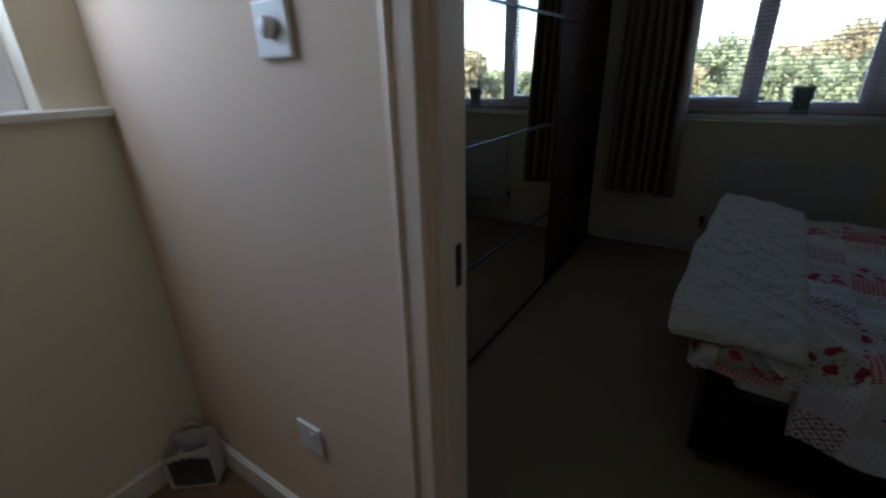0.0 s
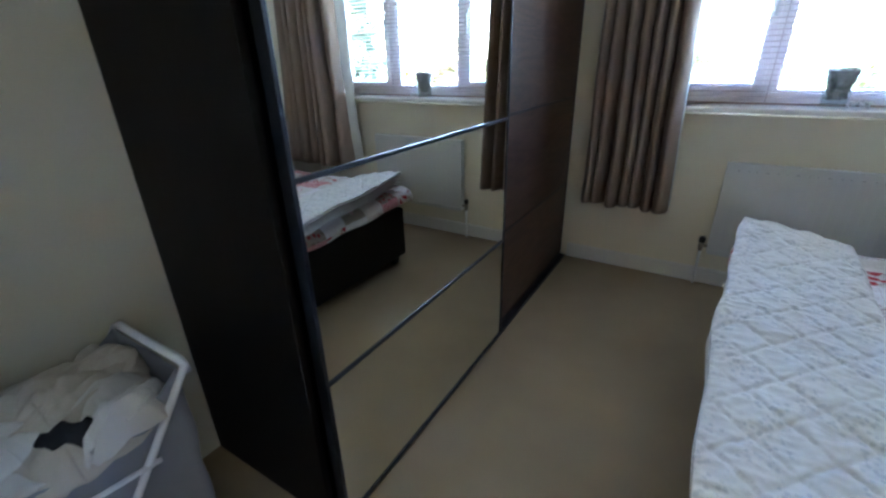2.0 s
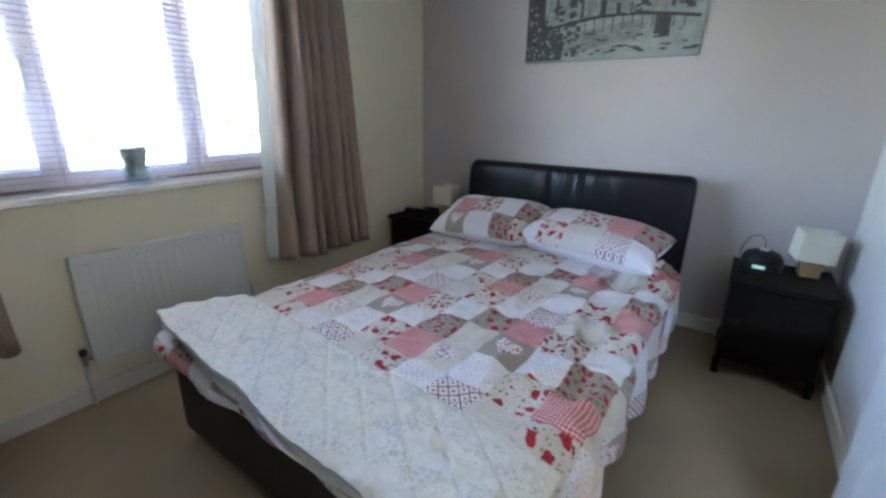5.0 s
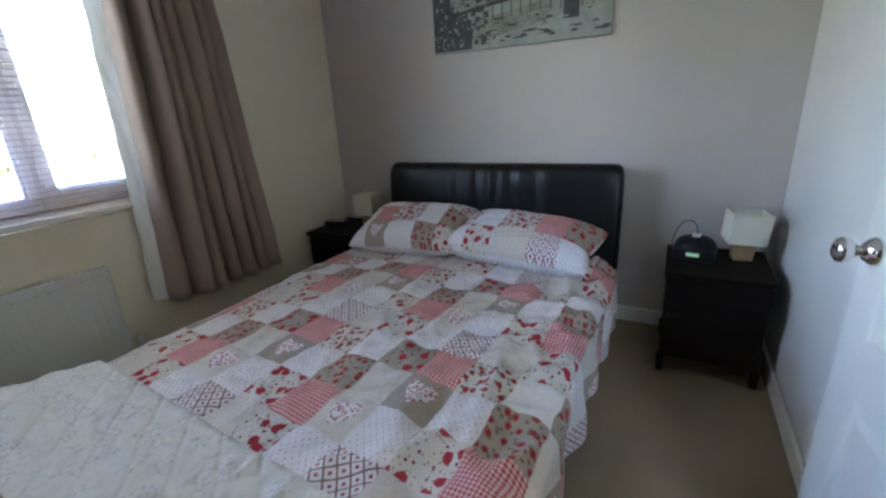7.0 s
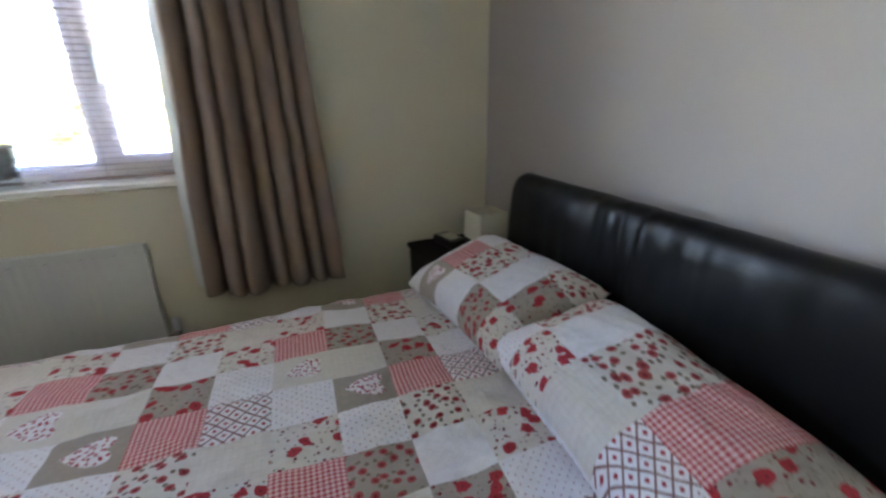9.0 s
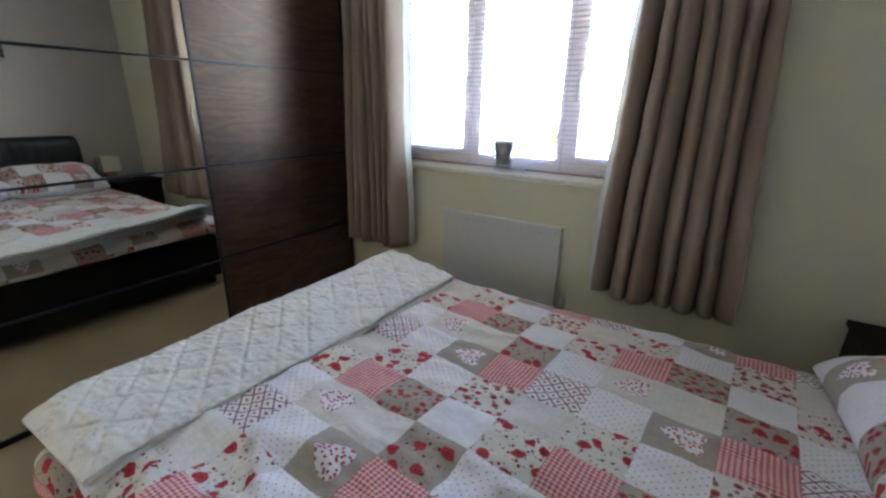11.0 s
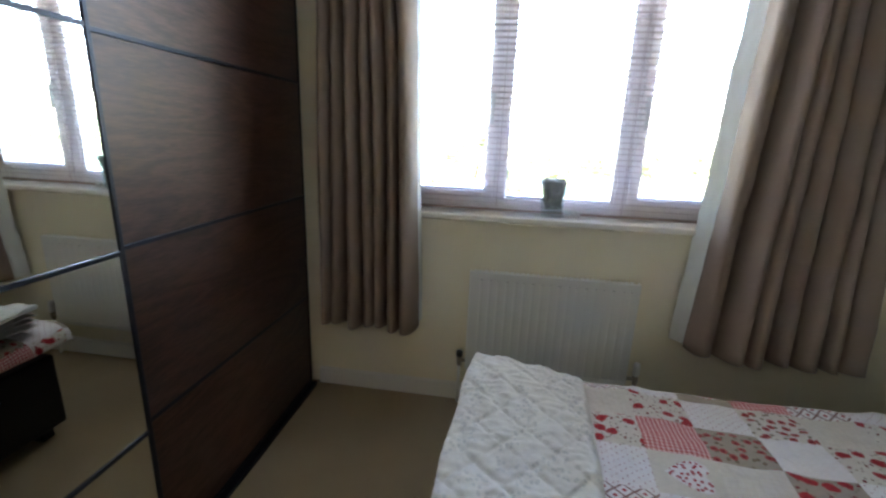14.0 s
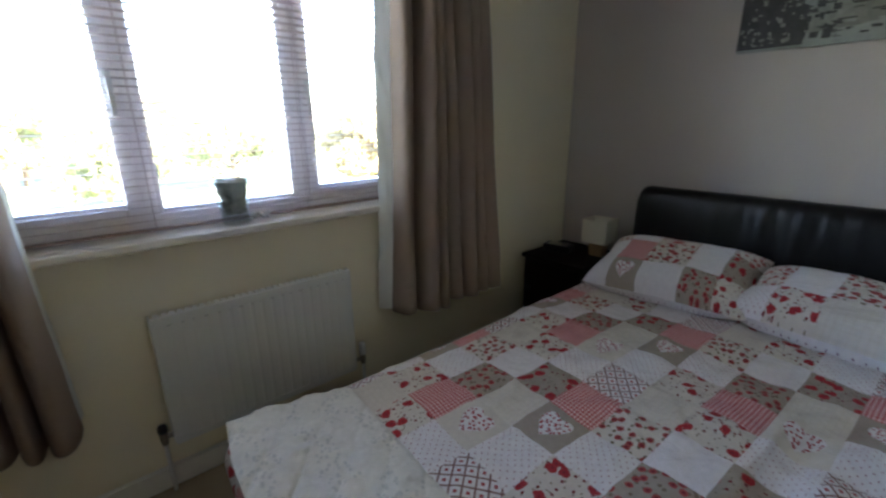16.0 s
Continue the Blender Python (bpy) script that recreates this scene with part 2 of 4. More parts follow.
def print_fabric(name, build, creases=0.4):
    m, t, b = shader(name)
    colour = build(t)
    nz = node(t, "ShaderNodeTexNoise", Scale=9.0, Detail=4.0)
    t.links.new(uv_of(t), nz.inputs["Vector"])
    shade = maths(t, "MULTIPLY_ADD", nz.outputs[0], 0.25)
    shade.node.inputs[2].default_value = 0.87
    hue = t.nodes.new("ShaderNodeHueSaturation")
    t.links.new(shade, hue.inputs["Value"])
    t.links.new(colour, hue.inputs["Color"])
    t.links.new(hue.outputs[0], b.inputs["Base Color"])
    b.inputs["Roughness"].default_value, b.inputs["Specular IOR Level"].default_value = 0.85, 0.2
    weave = node(t, "ShaderNodeTexNoise", Scale=60.0, Detail=2.0)
    t.links.new(uv_of(t), weave.inputs["Vector"])
    bp = node(t, "ShaderNodeBump", Strength=0.2, Distance=0.002)
    t.links.new(weave.outputs[0], bp.inputs["Height"])
    crease = node(t, "ShaderNodeTexNoise", Scale=1.7, Detail=3.0, Distortion=0.5)
    t.links.new(uv_of(t), crease.inputs["Vector"])
    b2 = node(t, "ShaderNodeBump", Strength=creases, Distance=0.035)
    t.links.new(crease.outputs[0], b2.inputs["Height"])
    t.links.new(bp.outputs[0], b2.inputs["Normal"])
    t.links.new(b2.outputs[0], b.inputs["Normal"])
    return m


def gingham(t):
    sep = t.nodes.new("ShaderNodeSeparateXYZ")
    t.links.new(uv_of(t, 1.0, 0.0), sep.inputs[0])
    x = maths(t, "GREATER_THAN", maths(t, "SINE", maths(t, "MULTIPLY", sep.outputs[0], 82.0)), 0.0)
    y = maths(t, "GREATER_THAN", maths(t, "SINE", maths(t, "MULTIPLY", sep.outputs[1], 82.0)), 0.0)
    return blend(t, maths(t, "MULTIPLY", maths(t, "ADD", x, y), 0.5), (0.70, 0.50, 0.47, 1), (0.42, 0.05, 0.055, 1))


def poppies(ground):
    """Loose poppies with petals of uneven outline, small buds and faint stems."""
    def build(t):
        warp = node(t, "ShaderNodeTexNoise", Scale=5.0, Detail=2.0)
        t.links.new(uv_of(t), warp.inputs["Vector"])
        c = blend(t, maths(t, "MULTIPLY", dots(t, 7.0, 0.14, 1.0), 0.8), ground, (0.22, 0.17, 0.12, 1))
        c = blend(t, dots(t, 4.0, 0.11, 1.0, 1.1), c, MAROON)
        v = node(t, "ShaderNodeTexVoronoi", Scale=2.4, Randomness=1.0)
        v.voronoi_dimensions = "2D"
        t.links.new(uv_of(t, 1.0, 0.4), v.inputs["Vector"])
        petal = maths(t, "LESS_THAN", maths(t, "ADD", v.outputs["Distance"], maths(t, "MULTIPLY", maths(t, "SUBTRACT", warp.outputs[0], 0.5), 0.5)), 0.235)
        c = blend(t, petal, c, RED)
        heart_ = maths(t, "LESS_THAN", v.outputs["Distance"], 0.05)
        return blend(t, heart_, c, MAROON)
    return build


def spotted(ground, ink, scale, size, jitter=0.0):
    return lambda t: blend(t, dots(t, scale, size, jitter, 0.78), ground, ink)


def trellis(t):
    sep = t.nodes.new("ShaderNodeSeparateXYZ")
    t.links.new(uv_of(t, 1.0, 0.785), sep.inputs[0])
    a = maths(t, "GREATER_THAN", maths(t, "SINE", maths(t, "MULTIPLY", sep.outputs[0], 31.416)), 0.88)
    b = maths(t, "GREATER_THAN", maths(t, "SINE", maths(t, "MULTIPLY", sep.outputs[1], 31.416)), 0.88)
    c = blend(t, maths(t, "MAXIMUM", a, b), WHITE, (0.24, 0.13, 0.12, 1))
    # a bud in the middle of each diamond
    p = maths(t, "LESS_THAN", maths(t, "SINE", maths(t, "MULTIPLY", sep.outputs[0], 31.416)), -0.62)
    q = maths(t, "LESS_THAN", maths(t, "SINE", maths(t, "MULTIPLY", sep.outputs[1], 31.416)), -0.62)
    return blend(t, maths(t, "MULTIPLY", p, q), c, (0.36, 0.05, 0.06, 1))


def heart(ground):
    """A white heart sprinkled with tiny flowers, pointing to the foot of the bed."""
    def build(t):
        sep = t.nodes.new("ShaderNodeSeparateXYZ")
        t.links.new(uv_of(t), sep.inputs[0])
        fx = maths(t, "MULTIPLY", maths(t, "SUBTRACT", maths(t, "FRACT", sep.outputs[0]), 0.45), 3.0)
        fy = maths(t, "MULTIPLY", maths(t, "SUBTRACT", maths(t, "FRACT", sep.outputs[1]), 0.5), 2.7)
        lift = maths(t, "SUBTRACT", fx, maths(t, "MULTIPLY", maths(t, "POWER", maths(t, "ABSOLUTE", fy), 0.7), 0.75))
        r = maths(t, "ADD", maths(t, "MULTIPLY", fy, fy), maths(t, "MULTIPLY", lift, lift))
        inside = maths(t, "LESS_THAN", r, 0.72)
        flowers = blend(t, dots(t, 11.0, 0.29, 0.9), WHITE, (0.36, 0.04, 0.06, 1))
        return blend(t, inside, ground, flowers)
    return build


def roses(ground):
    """Small scattered rosebuds with dull leaves."""
    def build(t):
        c = blend(t, dots(t, 6.0, 0.20, 1.0, 1.3), ground, (0.20, 0.155, 0.11, 1))
        c = blend(t, dots(t, 4.2, 0.27, 0.75, 0.3), c, (0.36, 0.075, 0.07, 1))
        return blend(t, dots(t, 4.2, 0.11, 0.75, 0.3), c, MAROON)
    return build


def ticked(ground, ink):
    def build(t):
        sep = t.nodes.new("ShaderNodeSeparateXYZ")
        t.links.new(uv_of(t), sep.inputs[0])
        a = maths(t, "GREATER_THAN", maths(t, "SINE", maths(t, "MULTIPLY", sep.outputs[0], 60.0)), 0.8)
        b = maths(t, "GREATER_THAN", maths(t, "SINE", maths(t, "MULTIPLY", sep.outputs[1], 60.0)), 0.8)
        return blend(t, maths(t, "MULTIPLY", maths(t, "ADD", a, b), 0.5), ground, ink)
    return build


PATCHES = [
    print_fabric("red gingham patch", gingham),
    print_fabric("poppies on cream patch", poppies(CRM)),
    print_fabric("dotted white patch", spotted(WHITE, (0.34, 0.14, 0.16, 1), 9.0, 0.115)),
    print_fabric("poppies on taupe patch", poppies(TAUPE)),
    print_fabric("plain white patch", spotted(WHITE, CRM, 14.0, 0.10)),
    print_fabric("heart on taupe patch", heart(TAUPE)),
    print_fabric("trellis patch", trellis),
    print_fabric("checked oatmeal patch", ticked(CRM, (0.56, 0.51, 0.44, 1))),
    print_fabric("heart on cream patch", heart(CRM)),
    print_fabric("rosebuds on white patch", roses(CRM)),
    print_fabric("rosebuds on taupe patch", roses(TAUPE)),
]
SPOTWHITE = print_fabric("spotted white cotton", spotted(WHITE, (0.30, 0.20, 0.25, 1), 9.0, 0.12))


def sprigs(t):
    """Loose clusters of tiny grey-blue leaves on cream."""
    n = node(t, "ShaderNodeTexNoise", Scale=2.0, Detail=1.0)
    t.links.new(uv_of(t), n.inputs["Vector"])
    where = maths(t, "GREATER_THAN", n.outputs[0], 0.53)
    return blend(t, maths(t, "MULTIPLY", maths(t, "MULTIPLY", dots(t, 10.0, 0.29, 1.0), where), 0.38), (0.66, 0.64, 0.585, 1), (0.34, 0.36, 0.36, 1))


def quilted():
    m = print_fabric("cream quilted cotton with small sprigs", sprigs, 0.3)
    return m


QUILT = quilted()


# ---- mesh helpers ----
def mesh_of(name, bm, material, smooth=False):
    me = bpy.data.meshes.new(name)
    bmesh.ops.recalc_face_normals(bm, faces=bm.faces)
    bm.to_mesh(me)
    bm.free()
    for m in material if isinstance(material, list) else [material]:
        me.materials.append(m)
    if smooth:
        for p in me.polygons:
            p.use_smooth = True
    return me


def part(name, bm, material, parent=None, label="", smooth=False):
    ob = new(name, mesh_of(name, bm, material, smooth))
    ob.parent = parent
    if label:
        ob["label"] = label
    return ob


def thing(name, label, category, group="", kind="", at=(0, 0, 0), turn=0.0):
    ob = new(name)
    ob.empty_display_size = 0.1
    ob.matrix_world = pose(*at, 0, 0, turn)
    return tagged(ob, label, category, group, kind)


def add_box(bm, x0, x1, y0, y1, z0, z1, bevel=0.0, segments=2):
    g = bmesh.ops.create_cube(bm, size=1.0, matrix=Matrix.LocRotScale(((x0 + x1) / 2, (y0 + y1) / 2, (z0 + z1) / 2), None, (x1 - x0, y1 - y0, z1 - z0)))
    if bevel:
        edges = list({e for v in g["verts"] for e in v.link_edges})
        bmesh.ops.bevel(bm, geom=edges, offset=bevel, segments=segments, affect="EDGES", profile=0.6)
    return bm


def box(x0, x1, y0, y1, z0, z1, bevel=0.0, segments=2):
    return add_box(bmesh.new(), x0, x1, y0, y1, z0, z1, bevel, segments)


def lathe(profile, turns=28, axis="z", at=(0, 0, 0)):
    """A solid of revolution from (radius, height) rows."""
    bm = bmesh.new()
    rings = []
    for r, h in profile:
        ring = []
        for k in range(turns):
            a = 2 * math.pi * k / turns
            p = (r * math.cos(a), r * math.sin(a), h)
            p = {"z": p, "x": (p[2], p[0], p[1]), "y": (p[0], p[2], p[1])}[axis]
            ring.append(bm.verts.new(Vector(p) + Vector(at)))
        rings.append(ring)
    for a, b in zip(rings, rings[1:]):
        for k in range(turns):
            bm.faces.new((a[k], a[(k + 1) % turns], b[(k + 1) % turns], b[k]))
    for ring in (rings[0], rings[-1]):
        bm.faces.new(ring)
    return bm


def tube(points, radius, turns=10, bm=None):
    """A round bar along a line of points."""
    bm = bm or bmesh.new()
    pts = [Vector(p) for p in points]
    rings = []
    for i, p in enumerate(pts):
        d = (pts[min(i + 1, len(pts) - 1)] - pts[max(i - 1, 0)]).normalized()
        side = d.cross(Vector((0, 0, 1)) if abs(d.z) < 0.9 else Vector((1, 0, 0))).normalized()
        up = side.cross(d)
        rings.append([bm.verts.new(p + radius * (math.cos(a) * side + math.sin(a) * up)) for a in [2 * math.pi * k / turns for k in range(turns)]])
    for a, b in zip(rings, rings[1:]):
        for k in range(turns):
            bm.faces.new((a[k], a[(k + 1) % turns], b[(k + 1) % turns], b[k]))
    bm.faces.new(rings[0])
    bm.faces.new(rings[-1])
    return bm


def sheet(nu, nv, place, bm=None, uv=None, index=None):
    """A grid of faces; place(u, v) gives each corner for u, v in 0..1."""
    bm = bm or bmesh.new()
    vs = [[bm.verts.new(place(i / nu, j / nv)) for j in range(nv + 1)] for i in range(nu + 1)]
    lay = bm.loops.layers.uv.verify() if uv else None
    for i in range(nu):
        for j in range(nv):
            f = bm.faces.new((vs[i][j], vs[i + 1][j], vs[i + 1][j + 1], vs[i][j + 1]))
            f.smooth = True
            if uv:
                for loop, (a, b) in zip(f.loops, ((i, j), (i + 1, j), (i + 1, j + 1), (i, j + 1))):
                    loop[lay].uv = uv(a / nu, b / nv)
            if index:
                f.material_index = index((i + 0.5) / nu, (j + 0.5) / nv)
    return bm


def keep(ob, **sets):
    for k, v in sets.items():
        if k == "solid":
            mod = ob.modifiers.new("thickness", "SOLIDIFY")
            mod.thickness, mod.offset = v, -1.0
    return ob


def structure(name, bm, material, label, category, parent=None, smooth=False):
    return tagged(part(name, bm, material, parent, "", smooth), label, category, "", "structure")


# ---- the plan ----
XW, XE, YS, YN, TOP = -0.58, 3.25, 1.262, 4.07, 2.40      # room faces
YL = 1.165                                               # landing face of the door wall
DX0, DX1, DTOP = 0.460, 1.177, 1.99                        # door opening
WX0, WX1, WZ0, WZ1 = 0.30, 1.995, 0.955, 2.08            # window opening
LX1, LY0 = 1.75, -0.75                                   # landing
SILL = 0.965

structure("floor", box(XW - 0.3, XE + 0.3, YL + 0.05, YN + 0.02, -0.2, 0.0), CARPET, "beige short-pile fitted carpet, faintly worn", "floor")
structure("floor_landing", box(XW - 0.3, LX1 + 0.3, LY0 - 0.2, YL + 0.05, -0.2, 0.0), BROWNCARPET, "brown fitted carpet on the landing", "floor")
structure("ceiling", box(XW - 0.3, XE + 0.3, LY0 - 0.3, YN + 0.3, TOP, TOP + 0.25), CEIL, "plain white painted ceiling", "ceiling")

bm = bmesh.new()
add_box(bm, XW - 0.3, WX0, YN, YN + 0.3, 0, TOP)
add_box(bm, WX1, XE + 0.3, YN, YN + 0.3, 0, TOP)
add_box(bm, WX0, WX1, YN, YN + 0.3, 0, WZ0 - 0.03)
add_box(bm, WX0, WX1, YN, YN + 0.3, WZ1, TOP)
structure("wall_north", bm, CREAM, "cream painted wall with the bedroom window", "wall")
structure("wall_east", box(XE, XE + 0.3, YS, YN, 0, TOP), LILAC, "pale mushroom painted wall behind the bed", "wall")
bm = bmesh.new()
add_box(bm, XW, DX0 - 0.03, YL + 0.06, YS, 0, TOP)
add_box(bm, DX1 + 0.03, XE + 0.3, YL + 0.06, YS, 0, TOP)
add_box(bm, DX0 - 0.03, DX1 + 0.03, YL + 0.06, YS, DTOP + 0.03, TOP)
structure("wall_south", bm, SOUTH, "off-white painted wall with the bedroom doorway", "wall")
bm = bmesh.new()
add_box(bm, XW, DX0 - 0.03, YL, YL + 0.06, 0, TOP)
add_box(bm, DX1 + 0.03, LX1, YL, YL + 0.06, 0, TOP)
add_box(bm, DX0 - 0.03, DX1 + 0.03, YL, YL + 0.06, DTOP + 0.03, TOP)
structure("wall_landing_north", bm, LANDING, "peach painted landing wall beside the bedroom door", "wall")
structure("wall_west", box(XW - 0.3, XW, YS, YN, 0, TOP), OLIVE, "deep cream painted wall behind the wardrobe", "wall")
LWY0, LWY1, LWZ0, LWZ1 = 0.05, 1.03, 1.18, 2.1           # landing window
bm = bmesh.new()
add_box(bm, XW - 0.3, XW, LY0, LWY0, 0, TOP)
add_box(bm, XW - 0.3, XW, LWY1, YS, 0, TOP)
add_box(bm, XW - 0.3, XW, LWY0, LWY1, 0, LWZ0)
add_box(bm, XW - 0.3, XW, LWY0, LWY1, LWZ1, TOP)
structure("wall_landing_west", bm, CREAM, "cream painted landing wall under a window", "wall")
structure("wall_landing_east", box(LX1, LX1 + 0.2, LY0, YL, 0, TOP), LANDING, "plain peach painted landing wall", "wall")
structure("wall_landing_south", box(XW - 0.3, LX1 + 0.2, LY0 - 0.2, LY0, 0, TOP), LANDING, "plain peach painted landing wall", "wall")


def skirting(name, x0, x1, y0, y1, side, label):
    """A board with a rounded top along x or y; side is the way it faces."""
    bm = box(x0, x1, y0, y1, 0.0, 0.092)
    top = [e for e in bm.edges if all(abs(v.co.z - 0.092) < 1e-5 for v in e.verts)]
    bmesh.ops.bevel(bm, geom=top, offset=0.007, segments=3, affect="EDGES")
    return structure(name, bm, GLOSS, label, "baseboard")


skirting("baseboard_north", 0.0, XE, YN - 0.018, YN, "-y", "white gloss skirting board under the window")
skirting("baseboard_east", XE - 0.018, XE, YS + 0.018, YN - 0.018, "-x", "white gloss skirting board behind the bed")
skirting("baseboard_south", DX1 + 0.10, XE - 0.018, YS, YS + 0.018, "+y", "white gloss skirting board along the wall")
skirting("baseboard_south_west", XW, DX0 - 0.10, YS, YS + 0.018, "+y", "white gloss skirting board beside the door")
skirting("baseboard_landing", XW + 0.018, DX0 - 0.07, YL - 0.018, YL, "-y", "cream gloss skirting board on the landing")
skirting("baseboard_landing_west", XW, XW + 0.018, LY0, YL, "+x", "cream gloss skirting board on the landing")

# door lining, stops and architraves
frame_door = tagged(thing("door_frame", "gloss door lining with moulded architrave, peach reflection in its colour", "door frame"), kind="structure")
part("jamb", box(DX0 - 0.03, DX0, YL - 0.002, YS + 0.002, 0, DTOP + 0.03, 0.002), PEACHLIT_GLOSS, frame_door)
part("jamb", box(DX1, DX1 + 0.03, YL - 0.002, YS + 0.002, 0, DTOP + 0.03, 0.002), PEACHLIT_GLOSS, frame_door)
part("head", box(DX0, DX1, YL - 0.002, YS + 0.002, DTOP, DTOP + 0.03, 0.002), PEACHLIT_GLOSS, frame_door)
part("stop", box(DX0, DX0 + 0.012, YL + 0.012, YS - 0.052, 0, DTOP, 0.002), PEACHLIT_GLOSS, frame_door)
part("stop", box(DX1 - 0.012, DX1, YL + 0.012, YS - 0.052, 0, DTOP, 0.002), PEACHLIT_GLOSS, frame_door)


for (ya, yb) in ((YL - 0.016, YL), (YS, YS + 0.016)):
    out = -1 if ya < YL else 1
    lip = 0.008 if out < 0 else 0.032
    for xa, xb in ((DX0 - 0.068, DX0 - lip), (DX1 + 0.008, DX1 + 0.068)):
        a = part("architrave", box(xa, xb, ya, yb, 0, DTOP + 0.068, 0.004), PEACHLIT_GLOSS, frame_door)
        c = (xa + xb) / 2 + (0.014 if xa < DX0 else -0.014) * -1
        yy = ya if out < 0 else yb
        part("bead", tube([(c, yy, 0.0), (c, yy, DTOP + 0.04)], 0.006, 8), PEACHLIT_GLOSS, a, smooth=True)
    part("architrave", box(DX0 - 0.008, DX1 + 0.008, ya, yb, DTOP + 0.008, DTOP + 0.068, 0.004), PEACHLIT_GLOSS, frame_door)
strike = part("strike_plate", box(DX0 + 0.0005, DX0 + 0.0025, YS - 0.044, YS - 0.018, 0.915, 0.995, 0.0008), PLATE, frame_door, "worn steel latch strike plate")
# no real opening: a thin black block gives the hole its shade
part("latch_hole", box(DX0 + 0.002, DX0 + 0.003, YS - 0.036, YS - 0.025, 0.955, 0.985), BLACKP, strike)

# ---- bedroom window ----
win = tagged(thing("window_1", "white plastic casement window with three lights", "window"), kind="structure")
FY0, FY1 = 4.205, 4.275
M1, M2 = (0.842, 0.888), (1.406, 1.462)


def bar(x0, x1, z0, z1, y0=FY0, y1=FY1, parent=win, name="window_frame"):
    return part(name, box(x0, x1, y0, y1, z0, z1, 0.006), UPVC, parent)


bar(WX0, WX0 + 0.05, WZ0, WZ1)
bar(WX1 - 0.05, WX1, WZ0, WZ1)
bar(WX0 + 0.05, WX1 - 0.05, WZ0, 1.022)
bar(WX0 + 0.05, WX1 - 0.05, WZ1 - 0.05, WZ1)
bar(*M1, 1.022, WZ1 - 0.05, name="mullion")
bar(*M2, 1.022, WZ1 - 0.05, name="mullion")
for x0, x1, hx in ((WX0 + 0.05, M1[0], 1), (M2[1], WX1 - 0.05, -1)):
    s = thing("sash", "", "")
    s.parent = win
    for b in ((x0, x0 + 0.046, 1.022, WZ1 - 0.05), (x1 - 0.046, x1, 1.022, WZ1 - 0.05), (x0 + 0.046, x1 - 0.046, 1.022, 1.068), (x0 + 0.046, x1 - 0.046, WZ1 - 0.096, WZ1 - 0.05)):
        bar(*b, FY0 - 0.012, FY1 - 0.02, s, "sash_bar")
    g = part("pane", box(x0 + 0.04, x1 - 0.04, 4.232, 4.238, 1.06, WZ1 - 0.09), GLASS, s)
    g.visible_shadow = False
    hxp = x1 - 0.024 if hx > 0 else x0 + 0.024
    bm = box(hxp - 0.011, hxp + 0.011, FY0 - 0.026, FY0 - 0.012, 1.44, 1.50, 0.004)
    add_box(bm, hxp - 0.008, hxp + 0.008, FY0 - 0.042, FY0 - 0.026, 1.36, 1.48, 0.005)
    part("window_handle", bm, WHITEP, s)
g = part("pane", box(M1[1] - 0.006, M2[0] + 0.006, 4.232, 4.238, 1.012, WZ1 - 0.042), GLASS, win)
g.visible_shadow = False
for b in ((M1[1], M1[1] + 0.018, 1.022, WZ1 - 0.05), (M2[0] - 0.018, M2[0], 1.022, WZ1 - 0.05), (M1[1] + 0.018, M2[0] - 0.018, 1.022, 1.040), (M1[1] + 0.018, M2[0] - 0.018, WZ1 - 0.068, WZ1 - 0.05)):
    bar(*b, FY0 + 0.004, FY1 - 0.03, name="glazing_bead")

bm = box(WX0 - 0.05, WX1 + 0.05, YN - 0.045, YN + 0.002, SILL - 0.028, SILL, 0.009, 3)
add_box(bm, WX0 + 0.001, WX1 - 0.001, YN + 0.001, FY0 - 0.001, SILL - 0.028, SILL - 0.0005)
structure("window_sill", bm, paint("glossy cream sill", (0.80, 0.76, 0.68), 0.30, grain=30, var=0.03, bump=0.0, coat=0.25), "glossy cream window board with a rounded nose", "window sill")

# venetian blind
blind = thing("venetian_blind", "white slatted blind with slats lying open", "blind")
SLAT_Y = 4.165
sm = sheet(2, 4, lambda u, v: (WX0 + 0.012 + u * (WX1 - WX0 - 0.024), (v - 0.5) * 0.025, 0.0022 * (1 - (2 * v - 1) ** 2)))
slat = part("slat", sm, SLAT, blind)
keep(slat, solid=0.0006)
NS = 43
for k in range(NS):
    s = slat if k == 0 else slat.copy()
    if k:
        scene.collection.objects.link(s)
    s.location = (0, SLAT_Y, 1.005 + 0.0248 * k)
    s.rotation_euler = (radians(-8 + 3 * noise.noise((k * 1.7, 0, 0))), 0, 0)
part("bottom_rail", box(WX0 + 0.012, WX1 - 0.012, SLAT_Y - 0.014, SLAT_Y + 0.014, 0.970, 0.978, 0.002), RAILB, blind)
part("head_rail", box(WX0 + 0.005, WX1 - 0.005, SLAT_Y - 0.02, SLAT_Y + 0.02, WZ1 - 0.035, WZ1, 0.003), SLAT, blind)
for x in (0.46, 0.865, 1.434, 1.84):
    bm = tube([(x, SLAT_Y - 0.0135, 0.98), (x, SLAT_Y - 0.0135, WZ1 - 0.03)], 0.0012, 6)
    tube([(x, SLAT_Y + 0.0135, 0.98), (x, SLAT_Y + 0.0135, WZ1 - 0.03)], 0.0012, 6, bm)
    part("ladder_cord", bm, SLAT, blind)


